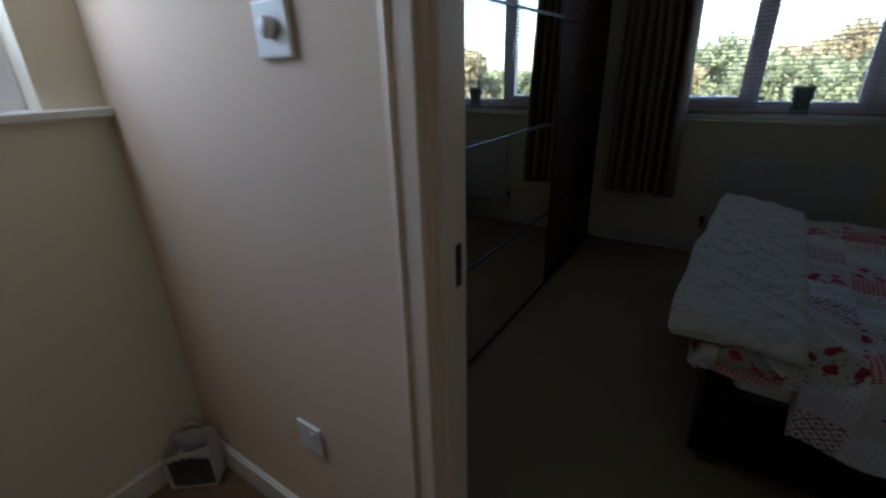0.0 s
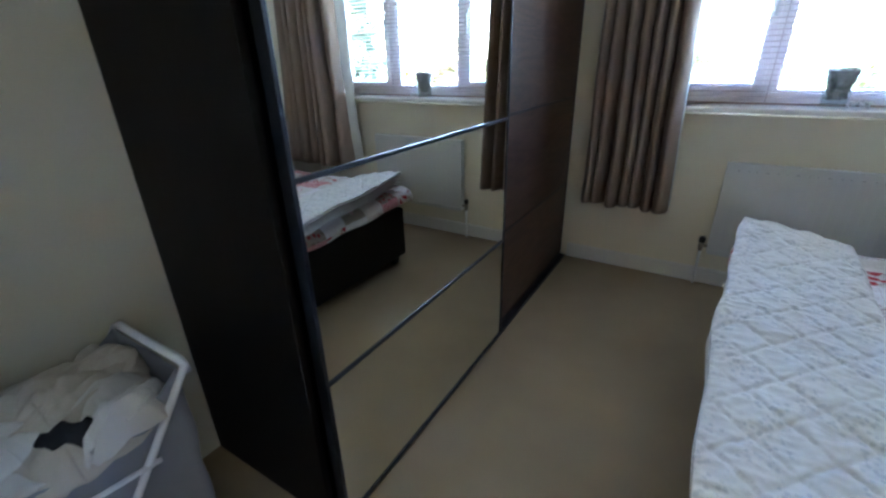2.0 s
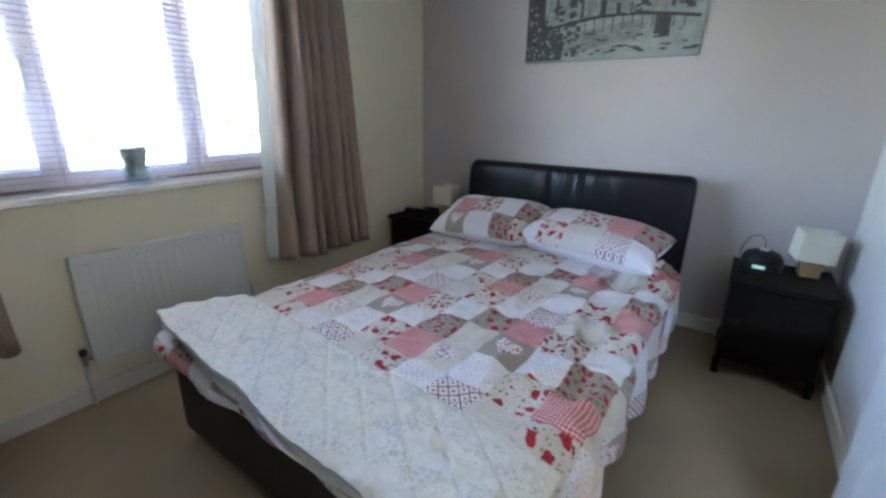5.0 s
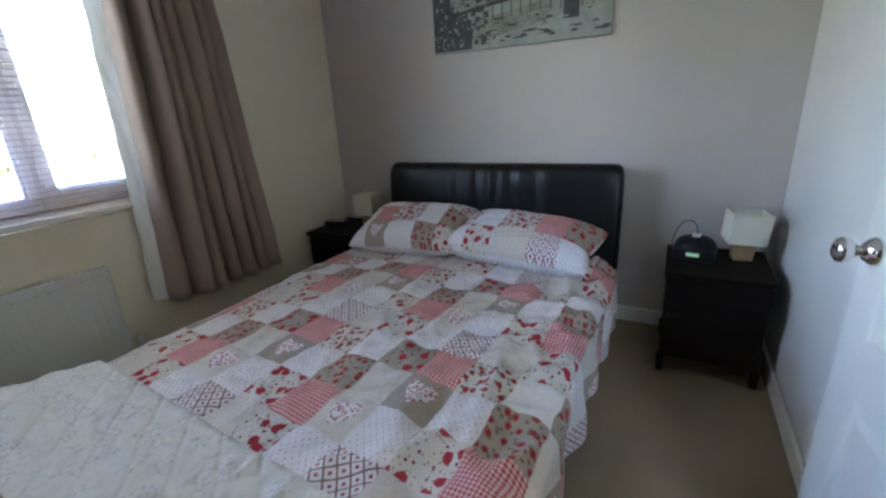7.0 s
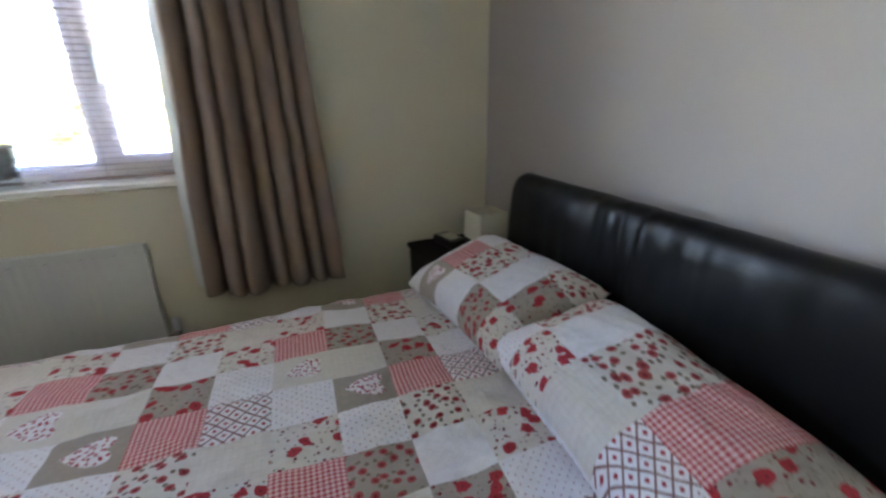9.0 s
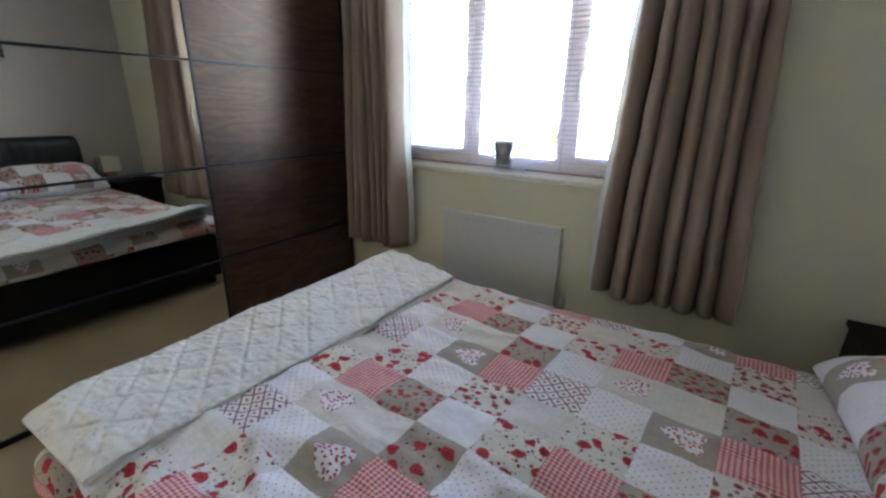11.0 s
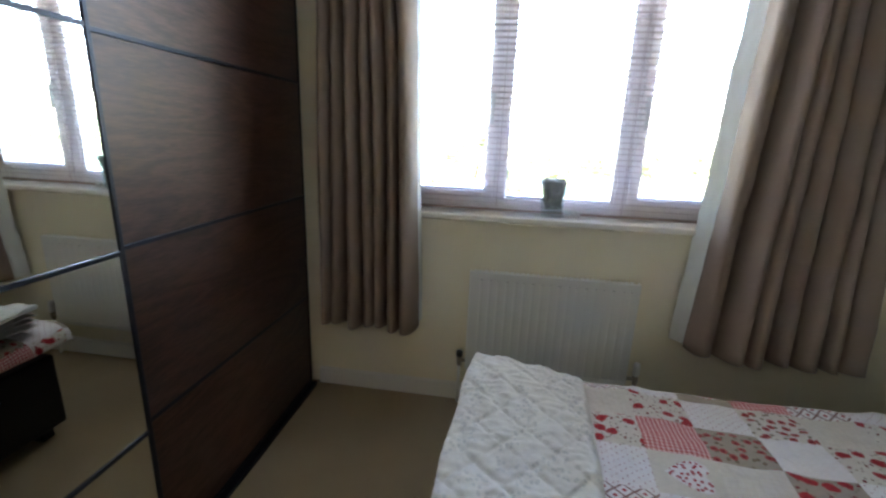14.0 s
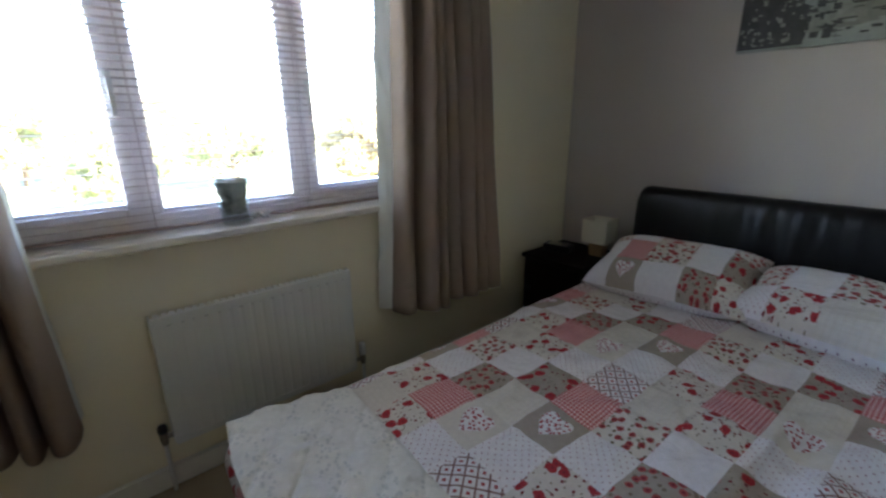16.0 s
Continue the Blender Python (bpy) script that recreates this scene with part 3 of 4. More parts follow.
# ---- curtains ----
def curtain(name, b0, b1, t0, t1, zb, inner, folds, seed, show, yc, label):
    c = thing(name, label, "curtain", "pair of curtains at the window")
    ztop = 2.17

    def place(u, v):
        z = zb + (ztop - zb) * v
        x = (b0 + (b1 - b0) * u) * (1 - v) + (t0 + (t1 - t0) * u) * v
        a = 2 * math.pi * folds * (u + 0.055 * noise.noise((u * 5.0, v * 0.5, seed)) + 0.012 * noise.noise((u * 7.0, v * 2.2, seed + 7.0)))
        depth = (0.158 + 0.065 * noise.noise((u * 5, v * 0.5, seed + 4.0))) * (0.72 + 0.28 * (1 - v))
        wave = (0.5 - 0.5 * math.cos(a)) ** 0.48
        y = yc + 0.045 - depth * wave + 0.008 * noise.noise((u * 9, v * 3, seed + 9.0))
        x += 0.004 * noise.noise((v * 13.0, u * 3.0, seed + 6.0))
        x -= (0.15 * abs(b1 - b0) / folds) * math.sin(a) - 0.010 * noise.noise((v * 2.5, u * 4, seed + 2.0))
        return x, y, z + (0.014 * wave + 0.012 * noise.noise((u * 6, 0.0, seed))) * (1 - v)

    body = part("drape", sheet(260, 34, place), CURTAIN, c)
    keep(body, solid=0.002)
    # the lining shows where the inner edge turns back
    def turned(u, v):
        e = place(0.0 if inner < 0 else 1.0, v)
        w = 0.044 + 0.008 * noise.noise((v * 7.0, seed, 3.0))
        ruck = 0.012 * noise.noise((v * 16.0, u * 1.5, seed + 3.0)) * math.sin(math.pi * u) + 0.005 * noise.noise((v * 34.0, u * 2.0, seed))
        return e[0] + show * inner * w * u - 0.004 * inner * (1 - u), e[1] + 0.004 + 0.05 * u + ruck, e[2] + 0.01
    part("lining", sheet(8, 110, turned), LINING, c, "white lining turned out along the edge")
    return c


curtain("curtain", 0.088, 0.545, 0.105, 0.492, 0.43, 1, 7.0, 1.3, 0.1, 3.945, "long taupe curtain gathered beside the wardrobe")
curtain("curtain", 1.735, 2.345, 1.80, 2.238, 0.44, -1, 6.6, 5.0, 1.0, 3.955, "long taupe curtain showing its white lining")
pole = thing("curtain_pole", "dark slim curtain pole above the window", "curtain pole")
part("rod", tube([(0.0, 3.955, 2.185), (2.45, 3.955, 2.185)], 0.012), STEEL, pole, smooth=True)
for x in (0.03, 1.15, 2.42):
    part("bracket", box(x - 0.012, x + 0.012, 3.955, YN, 2.178, 2.192, 0.003), STEEL, pole)

# ---- radiator ----
rad = thing("radiator", "white pressed-steel panel radiator under the window", "radiator")
RX0, RX1, RZ0, RZ1, RY = 0.775, 1.522, 0.195, 0.70, 4.012
bm = bmesh.new()
rows = []
n = 18
for i in range(n):
    x = RX0 + 0.02 + (RX1 - RX0 - 0.04) * i / n
    w = (RX1 - RX0 - 0.04) / n
    rows += [(x, 0.0), (x + 0.55 * w, 0.0), (x + 0.68 * w, 0.0010), (x + 0.87 * w, 0.0010)]
rows = [(RX0, 0.0)] + rows + [(RX1, 0.0)]
for (xa, ya), (xb, yb) in zip(rows, rows[1:]):
    q = [bm.verts.new(p) for p in ((xa, RY + ya, RZ0 + 0.03), (xb, RY + yb, RZ0 + 0.03), (xb, RY + yb, RZ1 - 0.03), (xa, RY + ya, RZ1 - 0.03))]
    bm.faces.new(q)
add_box(bm, RX0, RX1, RY, RY + 0.01, RZ0, RZ0 + 0.03, 0.004)
add_box(bm, RX0, RX1, RY, RY + 0.01, RZ1 - 0.03, RZ1 - 0.002, 0.004)
add_box(bm, RX0 + 0.002, RX1 - 0.002, RY + 0.005, RY + 0.012, RZ0 + 0.005, RZ1 - 0.005)
part("panel", bm, RADW, rad)
bm = box(RX0 - 0.004, RX1 + 0.004, RY - 0.002, RY + 0.012, RZ1 - 0.006, RZ1 + 0.003, 0.003)
for i in range(30):
    x = RX0 + 0.012 + (RX1 - RX0 - 0.024) * i / 30
    add_box(bm, x, x + 0.017, RY + 0.012, RY + 0.04, RZ1 - 0.002, RZ1 + 0.002)
part("top_grille", bm, RADW, rad)
# slots are solid blocks; the shade inside them is put into their grey
for i in range(30):
    x = RX0 + 0.02 + (RX1 - RX0 - 0.04) * i / 30
    part("slot", box(x, x + 0.014, RY + 0.0005, RY + 0.0035, RZ1 - 0.0365, RZ1 - 0.0325), SLOT, rad)
part("side_panel", box(RX0 - 0.005, RX0, RY - 0.001, RY + 0.045, RZ0 + 0.01, RZ1 + 0.002, 0.002), RADW, rad)
part("side_panel", box(RX1, RX1 + 0.005, RY - 0.001, RY + 0.045, RZ0 + 0.01, RZ1 + 0.002, 0.002), RADW, rad)
for x, cap, z in ((RX0 - 0.034, 0.024, 0.235), (RX1 + 0.05, 0.055, 0.235)):
    v = part("valve", lathe([(0.010, -0.03), (0.013, -0.01), (0.013, 0.012), (0.010, 0.02)], 16, at=(x, RY + 0.02, z)), BRASS, rad, "dull metal radiator valve", True)
    part("elbow", tube([(x, RY + 0.02, z), (x + (0.045 if x < 1 else -0.05), RY + 0.02, z)], 0.009), BRASS, v, smooth=True)
    part("cap", lathe([(0.013, 0.018), (0.016, 0.024), (0.016, 0.018 + cap), (0.012, 0.026 + cap)], 18, at=(x, RY + 0.02, z)), WHITEP if cap > 0.03 else BLACKP, v, "", True)
    part("pipe", tube([(x, RY + 0.02, z - 0.03), (x, RY + 0.02, 0.0)], 0.0075), RADW, v, smooth=True)
for x in (0.95, 1.35):
    part("wall_bracket", box(x - 0.015, x + 0.015, RY + 0.012, YN, 0.45, 0.6), RADW, rad)

# ---- bedroom door, swung back against the wall ----
HX, HY = 1.170, 1.287
door = tagged(thing("door_1", "white four-panel moulded door standing wide open", "door", at=(HX, HY, 0.006), turn=4.5), kind="structure")
LEAF, LH, TH = 0.68, 1.97, 0.036
# local x runs from the hinge to the free edge, local +y faces the landing
bm = bmesh.new()
PX = ((0.10, 0.31), (0.37, 0.57))
PZ = ((0.20, 0.655), (0.785, 1.86))
xs = sorted({0.0, LEAF, *[v for p in PX for v in p]})
zs = sorted({0.0, LH, *[v for p in PZ for v in p]})
for xa, xb in zip(xs, xs[1:]):
    for za, zb in zip(zs, zs[1:]):
        inset = any(p[0] <= xa < p[1] for p in PX) and any(p[0] <= za < p[1] for p in PZ)
        if not inset:
            add_box(bm, xa, xb, 0.0, TH, za, zb)
leaf = part("leaf", bm, DOORP, door)
for pa, pb in PX:
    for za, zb in PZ:
        p = thing("panel", "", "")
        p.parent = door
        bm = bmesh.new()
        for y, s in ((TH, 1), (0.0, -1)):
            rings = []
            for inset, dep in ((0.0, 0.0), (0.010, -0.007), (0.028, -0.009), (0.045, -0.002), (0.10, -0.002)):
                w = min(inset, (pb - pa) / 2 - 0.002)
                rings.append([bm.verts.new((x, y + s * dep, z)) for x, z in ((pa + w, za + w), (pb - w, za + w), (pb - w, zb - w), (pa + w, zb - w))])
            for a, b in zip(rings, rings[1:]):
                for k in range(4):
                    bm.faces.new((a[k], a[(k + 1) % 4], b[(k + 1) % 4], b[k]))
            bm.faces.new(rings[-1])
        part("moulding", bm, DOORP, p)
for side in (1, -1):
    y0 = TH if side > 0 else 0.0
    kn = part("door_knob", lathe([(0.010, 0.0), (0.010, side * 0.030), (0.016, side * 0.036), (0.025, side * 0.046), (0.028, side * 0.056), (0.025, side * 0.066), (0.014, side * 0.072), (0.003, side * 0.074)], 32, "y", (LEAF - 0.058, y0, 0.969)), CHROME, door, "polished chrome ball door knob", True)
    part("rose", lathe([(0.031, 0.0), (0.031, side * 0.004), (0.027, side * 0.012), (0.018, side * 0.022), (0.010, side * 0.026)], 32, "y", (LEAF - 0.058, y0, 0.969)), CHROME, kn, "", True)
part("latch_plate", box(LEAF - 0.0005, LEAF + 0.0015, TH / 2 - 0.012, TH / 2 + 0.012, 0.93, 1.0), BRASS, door)
for z in (0.23, 1.0, 1.74):
    part("hinge", lathe([(0.006, -0.04), (0.006, 0.04)], 12, "z", (-0.003, -0.002, z)), BRASS, door, "", True)

# ---- wardrobe ----
ward = thing("wardrobe", "tall black-brown sliding wardrobe with mirror and wood doors", "wardrobe")
WY0, WY1, WH = 1.942, 4.042, 2.01
part("side_panel", box(XW + 0.004, -0.045, WY0, WY0 + 0.02, 0.0, WH, 0.0015), BLACKWOOD, ward)
part("side_panel", box(XW + 0.004, -0.045, WY1 - 0.02, WY1, 0.0, WH, 0.0015), BLACKWOOD, ward)
part("divider", box(XW + 0.014, -0.075, 2.99, 3.008, 0.03, WH - 0.03), BLACKWOOD, ward)
part("top_panel", box(XW + 0.004, -0.045, WY0 + 0.02, WY1 - 0.02, WH - 0.03, WH - 0.001), BLACKWOOD, ward)
part("bottom_panel", box(XW + 0.004, -0.075, WY0 + 0.02, WY1 - 0.02, 0.0, 0.03), BLACKWOOD, ward)
part("back_panel", box(XW + 0.004, XW + 0.012, WY0 + 0.02, WY1 - 0.02, 0.03, WH - 0.03), BLACKWOOD, ward)
part("top_rail", box(-0.045, 0.006, WY0, WY1, WH - 0.035, WH + 0.01, 0.002), BLACKWOOD, ward)
part("bottom_rail", box(-0.075, -0.004, WY0 + 0.02, WY1 - 0.02, 0.001, 0.022, 0.002), STEEL, ward)
ZB = (0.028, 0.5, 1.0, 1.5, WH - 0.036)


def sliding_door(y0, y1, xf, panel_name, material, label):
    d = thing("sliding_door", "", "")
    d["label"] = label
    d.parent = ward
    for a, b in ((y0, y0 + 0.012), (y1 - 0.012, y1)):
        part("stile", box(xf - 0.028, xf + 0.004, a, b, 0.024, WH - 0.036, 0.002), STEEL, d)
    for za, zb in zip(ZB, ZB[1:]):
        part(panel_name, box(xf - 0.016, xf, y0 + 0.011, y1 - 0.011, za + 0.004, zb - 0.004), material, d)
    for z in ZB:
        h = 0.006
        part("strip", box(xf - 0.02, xf + 0.004, y0 + 0.012, y1 - 0.012, z - h, z + h, 0.0015), STEEL, d)
    return d


sliding_door(1.962, 3.005, 0.0, "mirror", MIRROR, "four mirror panels between dark metal strips")
sliding_door(2.985, 4.024, -0.034, "wood_panel", VENEER, "four dark stained ash panels with flame grain")

# ---- bed ----
bed = thing("bed", "black leather bed with a tall curved headboard", "bed")
BX0, BX1, BY0, BY1 = 0.885, 2.992, 2.01, 3.475
part("footboard", box(BX0, BX0 + 0.07, BY0, BY1, 0.055, 0.37, 0.014, 3), LEATHER, bed, smooth=False)
part("side_rail", box(BX0 + 0.07, BX1, BY0, BY0 + 0.06, 0.055, 0.34, 0.012, 3), LEATHER, bed)
part("side_rail", box(BX0 + 0.07, BX1, BY1 - 0.06, BY1, 0.055, 0.34, 0.012, 3), LEATHER, bed)
part("slat_base", box(BX0 + 0.07, BX1, BY0 + 0.06, BY1 - 0.06, 0.22, 0.26), DARKWOOD, bed)
for x in (BX0 + 0.06, BX1 - 0.05):
    for y in (BY0 + 0.06, BY1 - 0.06):
        part("foot", box(x - 0.025, x + 0.025, y - 0.025, y + 0.025, 0.0, 0.056, 0.004), BLACKP, bed)


def headboard():
    y0, y1 = 1.985, 3.478
    # the profile leans back and rolls over at the top
    prof = [(3.075, 0.06), (3.085, 0.30), (3.095, 0.50), (3.105, 0.66), (3.112, 0.80), (3.118, 0.89), (3.130, 0.945), (3.160, 0.974), (3.200, 0.976), (3.235, 0.955), (3.250, 0.91), (3.248, 0.86), (3.225, 0.84), (3.205, 0.80), (3.195, 0.5), (3.19, 0.06)]
    bm = bmesh.new()
    n = 120
    cols = []
    for i in range(n + 1):
        v = i / n
        y = y0 + (y1 - y0) * v
        pinch = 1 - 0.35 * max(0.0, 1 - min(v, 1 - v) / 0.02) ** 2
        col = []
        for k, (x, z) in enumerate(prof):
            gather = 0.0
            if 2 <= k <= 8:
                gather = 0.009 * noise.noise((y * 8, z * 1.5, 1.0)) + 0.015 * (noise.noise((y * 19, z * 3.0, 3.0)) + 0.5 * noise.noise((y * 37, z * 5.0, 8.0))) * max(0, 1 - abs(y - 2.75) / 0.5) * (1.0 if k > 2 else 0.4)
            d = min(v, 1 - v) * (y1 - y0)
            zz = min(z, z - (0.055 - math.sqrt(max(0.0, 0.055 ** 2 - (0.055 - d) ** 2))) * max(0.0, (z - 0.80) / 0.176)) if d < 0.055 else z
            col.append(bm.verts.new((3.078 + (x - 3.16) * pinch + gather, y, zz)))
        cols.append(col)
    m = len(prof)
    for a, b in zip(cols, cols[1:]):
        for k in range(m):
            f = bm.faces.new((a[k], a[(k + 1) % m], b[(k + 1) % m], b[k]))
            f.smooth = True
    bm.faces.new(cols[0])
    bm.faces.new(cols[-1])
    ob = part("headboard", bm, LEATHER, bed, "gathered black leather rolled over at the top")
    mod = ob.modifiers.new("smooth", "SUBSURF")
    mod.levels = mod.render_levels = 1
    return ob


headboard()
for y in (2.03, 3.42):
    part("foot", box(3.01, 3.10, y - 0.03, y + 0.03, 0.0, 0.07, 0.004), BLACKP, bed)
mat = thing("mattress", "deep white mattress under the bed covers", "mattress")
part("body", box(BX0 + 0.075, BX1 - 0.005, BY0 + 0.02, BY1 - 0.02, 0.262, 0.435, 0.035, 4), LINEN, mat)

# patchwork duvet: one cloth laid over the mattress and hanging at the sides
KIND = ((0, 10, 4, 1), (8, 7, 3, 2), (2, 5, 0, 6), (1, 2, 9, 7))
DX, DY0, DY1, DTOPZ = 0.905, 2.035, 3.478, 0.496
I0, I1, J0, J1 = -3.4, 9.8, -2.3, 10.7                   # patches, counted from a red one
PA, PB = Vector((0.166, -0.009)), Vector((-0.012, -0.148))


def cloth_xy(u, v):
    i, j = I0 + (I1 - I0) * u, J0 + (J1 - J0) * v
    return i, j, 1.418 + PA.x * (i - 0.5) + PB.x * (j - 0.5), 3.253 + PA.y * (i - 0.5) + PB.y * (j - 0.5)


def duvet_at(u, v):
    pi, pj, s, a = cloth_xy(u, v)
    cx, cy = max(s, DX), min(max(a, DY0), DY1)
    ex, ey = s - cx, a - cy
    r = math.hypot(ex, ey)
    R = 0.075
    n1 = noise.noise((s * 2.1, a * 2.3, 0.0))
    n2 = noise.noise((s * 6.5 + 2 * a, a * 3.2, 4.0))
    n3 = noise.noise((s * 14, a * 17, 8.0))
    ridge = abs(noise.noise((s * 3.5 - a * 2.2, a * 7.5 + s * 1.6, 2.0)))
    near = max(0.0, 1 - max(0.0, a - 2.0) / 0.75)
    rise = 0.014 * n1 + 0.006 * n2 + 0.002 * n3 + near * (0.088 * (0.22 - ridge)) + near * 0.046 * (0.24 - abs(noise.noise((s * 9 + a * 3.0, a * 1.8, 21.0)))) + 0.022 * (0.2 - abs(noise.noise((s * 5.0 + a * 1.5, a * 8.0 - s * 2.0, 15.0))))
    # each patch is faintly puffed between its seams
    pu, pv = pi % 1, pj % 1
    puff = 0.0035 * (min(1, 6 * min(pu, 1 - pu)) * min(1, 6 * min(pv, 1 - pv)))
    edge = 0.012 * max(0.0, 1 - abs(r - 0.04) / 0.12)
    if r < 1e-6:
        return Vector((s, a, DTOPZ + rise + puff + 0.012 * math.sin(math.pi * min(1, max(0, (a - DY0) / (DY1 - DY0))))))
    if s < DX + 0.2 and ey < 0 and r > 0.08:
        r = 0.08 + 0.2 * (r - 0.08)
    elif s < DX + 0.2 and r > 0.12:
        r = 0.12 + 0.3 * (r - 0.12)
    ang = min(r / R, math.pi / 2)
    out = R * math.sin(ang)
    down = R * (1 - math.cos(ang)) + max(0.0, r - R * math.pi / 2)
    sway = 0.022 * noise.noise((s * 4.0, a * 4.0, 6.0)) * min(1, down / 0.12) + 0.016 * math.sin((s if abs(ey) > abs(ex) else a) * 21) * min(1, down / 0.2)
    d = Vector((ex, ey, 0)).normalized()
    p = Vector((cx, cy, DTOPZ + (rise + puff) * max(0, 1 - down / 0.1))) + d * (out + sway + edge * 0.5)
    p.z -= down * (0.97 + 0.1 * noise.noise((s * 1.7, a * 1.7, 12)))
    return p


duvet = thing("duvet", "patchwork duvet in red, cream and taupe prints, lightly rumpled", "duvet")
FABRIC = {0: "red gingham", 1: "cream poppy print", 2: "white dotted print", 3: "taupe poppy print", 4: "plain white cotton", 5: "heart on taupe", 6: "trellis print", 7: "oatmeal check", 8: "heart on cream", 9: "rosebud print", 10: "taupe rosebud print"}
for i in range(math.floor(I0), math.ceil(I1)):
    for j in range(math.floor(J0), math.ceil(J1)):
        ia, ib, ja, jb = max(i, I0), min(i + 1, I1), max(j, J0), min(j + 1, J1)

        def patch_at(u, v):
            return duvet_at((ia + (ib - ia) * u - I0) / (I1 - I0), (ja + (jb - ja) * v - J0) / (J1 - J0))
        kind = KIND[j % 4][i % 4]
        bm = sheet(max(3, round(14 * (ib - ia))), max(3, round(14 * (jb - ja))), patch_at, uv=lambda u, v: (ia + (ib - ia) * u, ja + (jb - ja) * v))
        part("patch", bm, PATCHES[kind], duvet, FABRIC[kind])


def under_at(u, v):
    p = duvet_at(u, v)
    c = Vector((max(DX + 0.05, min(p.x, 2.9)), min(max(p.y, DY0 + 0.05), DY1 - 0.05), 0.40))
    return p + (c - p).normalized() * 0.011


part("underside", sheet(110, 110, under_at, uv=lambda u, v: (13 * u, 13 * v)), SPOTWHITE, duvet, "white spotted cotton underside")


# folded quilted throw across the foot of the bed
LAYERS = 4


def throw_layer(k, top):
    """One folded layer; k counts from the bottom; the folds stack up towards the foot."""
    back = LAYERS - 1 - k

    def at(u, v, under=False):
        xa = 0.757 + 0.088 * v * v + 0.006 * back * (0.6 + 1.6 * noise.noise((v * 4, k * 3.0, 0))) + 0.020 * noise.noise((v * 6, 0.3 * k, 1.0))
        xb = 1.100 + 0.13 * v - 0.030 * v * v + 0.006 * back * (0.5 + 1.5 * noise.noise((v * 4, k * 2.0, 9))) + 0.009 * noise.noise((v * 9, 0.3 * k, 5.0))
        ya, yb = 1.992 + 0.010 * u + 0.008 * back, 3.425 + 0.02 * u
        x, y = xa + (xb - xa) * u, ya + (yb - ya) * v
        zi = 0.506 + 0.0045 * k + 0.014 * v
        rise = 0.038 + 0.062 * v ** 1.4
        zo = 0.508 + rise * (k + 1) / LAYERS + 0.008 * noise.noise((v * 5, 0.6 * k, 2.0))
        z = zi + (zo - zi) * (1 - u) ** 0.75 + 0.009 * noise.noise((x * 4, y * 3, 3.0)) * (0.4 + 0.2 * k)
        # the end over the side of the bed droops
        droop = max(0.0, 1 - (y - ya) / 0.13)
        z -= 0.030 * droop ** 2 * (1 - 0.3 * u)
        if top and not under:
            p, q = (x * 0.85 + y + 0.012 * noise.noise((y * 5, x * 5, 3))) / 0.128, (x * 1.15 - y + 0.012 * noise.noise((y * 5, x * 5, 9))) / 0.140
            fp, fq = abs((p % 1) - 0.5) * 2, abs((q % 1) - 0.5) * 2
            z += 0.010 * (1 - fp ** 24) * (1 - fq ** 24) + 0.005 * noise.noise((x * 24, y * 11, 0)) + 0.008 * abs(noise.noise((x * 13 + y * 5, y * 46 - x * 8, 5)))
        z += 0.016 * noise.noise((x * 11, 4.0, 0.3 * k)) * max(0.0, 1 - (yb - y) / 0.10) ** 2
        e = min(u, 1 - u) * (xb - xa)
        f = min(v, 1 - v) * 1.45
        if min(e, f) < 0.02:
            z += (-1 if not under else 1) * 0.0055 * (1 - min(e, f) / 0.02) ** 2
        return Vector((x, y, z - (0.013 if under else 0)))

    n, m = (64, 230) if top else (20, 80)
    uv = lambda u, v: (u * 0.40 / 0.165, v * 1.5 / 0.165)
    bm = sheet(n, m, at, uv=uv)
    sheet(20, 80, lambda u, v: at(u, v, True), bm, uv=uv)
    nv_ = 80
    for fixed in (0.0, 1.0):
        sheet(1, nv_, lambda u, v: at(fixed, v, u > 0.5), bm, uv=uv)
        sheet(20, 1, lambda u, v: at(u, fixed, v > 0.5), bm, uv=uv)
    return bm


throw = thing("quilted_throw", "cream quilted bedspread folded across the bed foot", "bedspread")
for k in range(LAYERS):
    part("fold", throw_layer(k, k == LAYERS - 1), QUILT, throw, "diamond-stitched cream cotton with faint sprigs" if k == LAYERS - 1 else "")


# ---- pillows ----
def pillow(at, turn, tilt, roll, w, d, h, seed, rows, label):
    p = tagged(new("pillow"), label, "pillow", "pillows on the bed")
    p.matrix_world = pose(*at, roll, tilt, turn)

    def face(sign):
        def f(u, v):
            a, b = 2 * u - 1, 2 * v - 1
            ca, cb = math.copysign(abs(a) ** 0.85, a), math.copysign(abs(b) ** 0.85, b)
            body = max(0.0, (1 - abs(a) ** 2.6) * (1 - abs(b) ** 2.6)) ** 0.48
            pull = 1 - 0.09 * (1 - abs(ca)) ** 1.2 * abs(cb) ** 2
            pull2 = 1 - 0.07 * (1 - abs(cb)) ** 1.2 * abs(ca) ** 2
            z = sign * h * body * (0.58 if sign < 0 else 0.60)
            z += (0.010 * noise.noise((a * 2.2, b * 2.8, seed)) + 0.012 * abs(noise.noise((a * 5 + b * 3, b * 2, seed + 3)))) * body * sign
            return Vector((ca * d / 2 * pull2, cb * w / 2 * pull, z))
        return f

    n = len(rows[0])
    uv = lambda u, v: (u * 3, v * n)
    part("front", sheet(42, 60, face(1), uv=uv, index=lambda u, v: rows[int(u * 2.999)][int((1 - v) * n * 0.9999)]), PATCHES, p)
    part("underside", sheet(40, 56, face(-1), uv=uv), SPOTWHITE, p, "white spotted cotton underside")
    return p


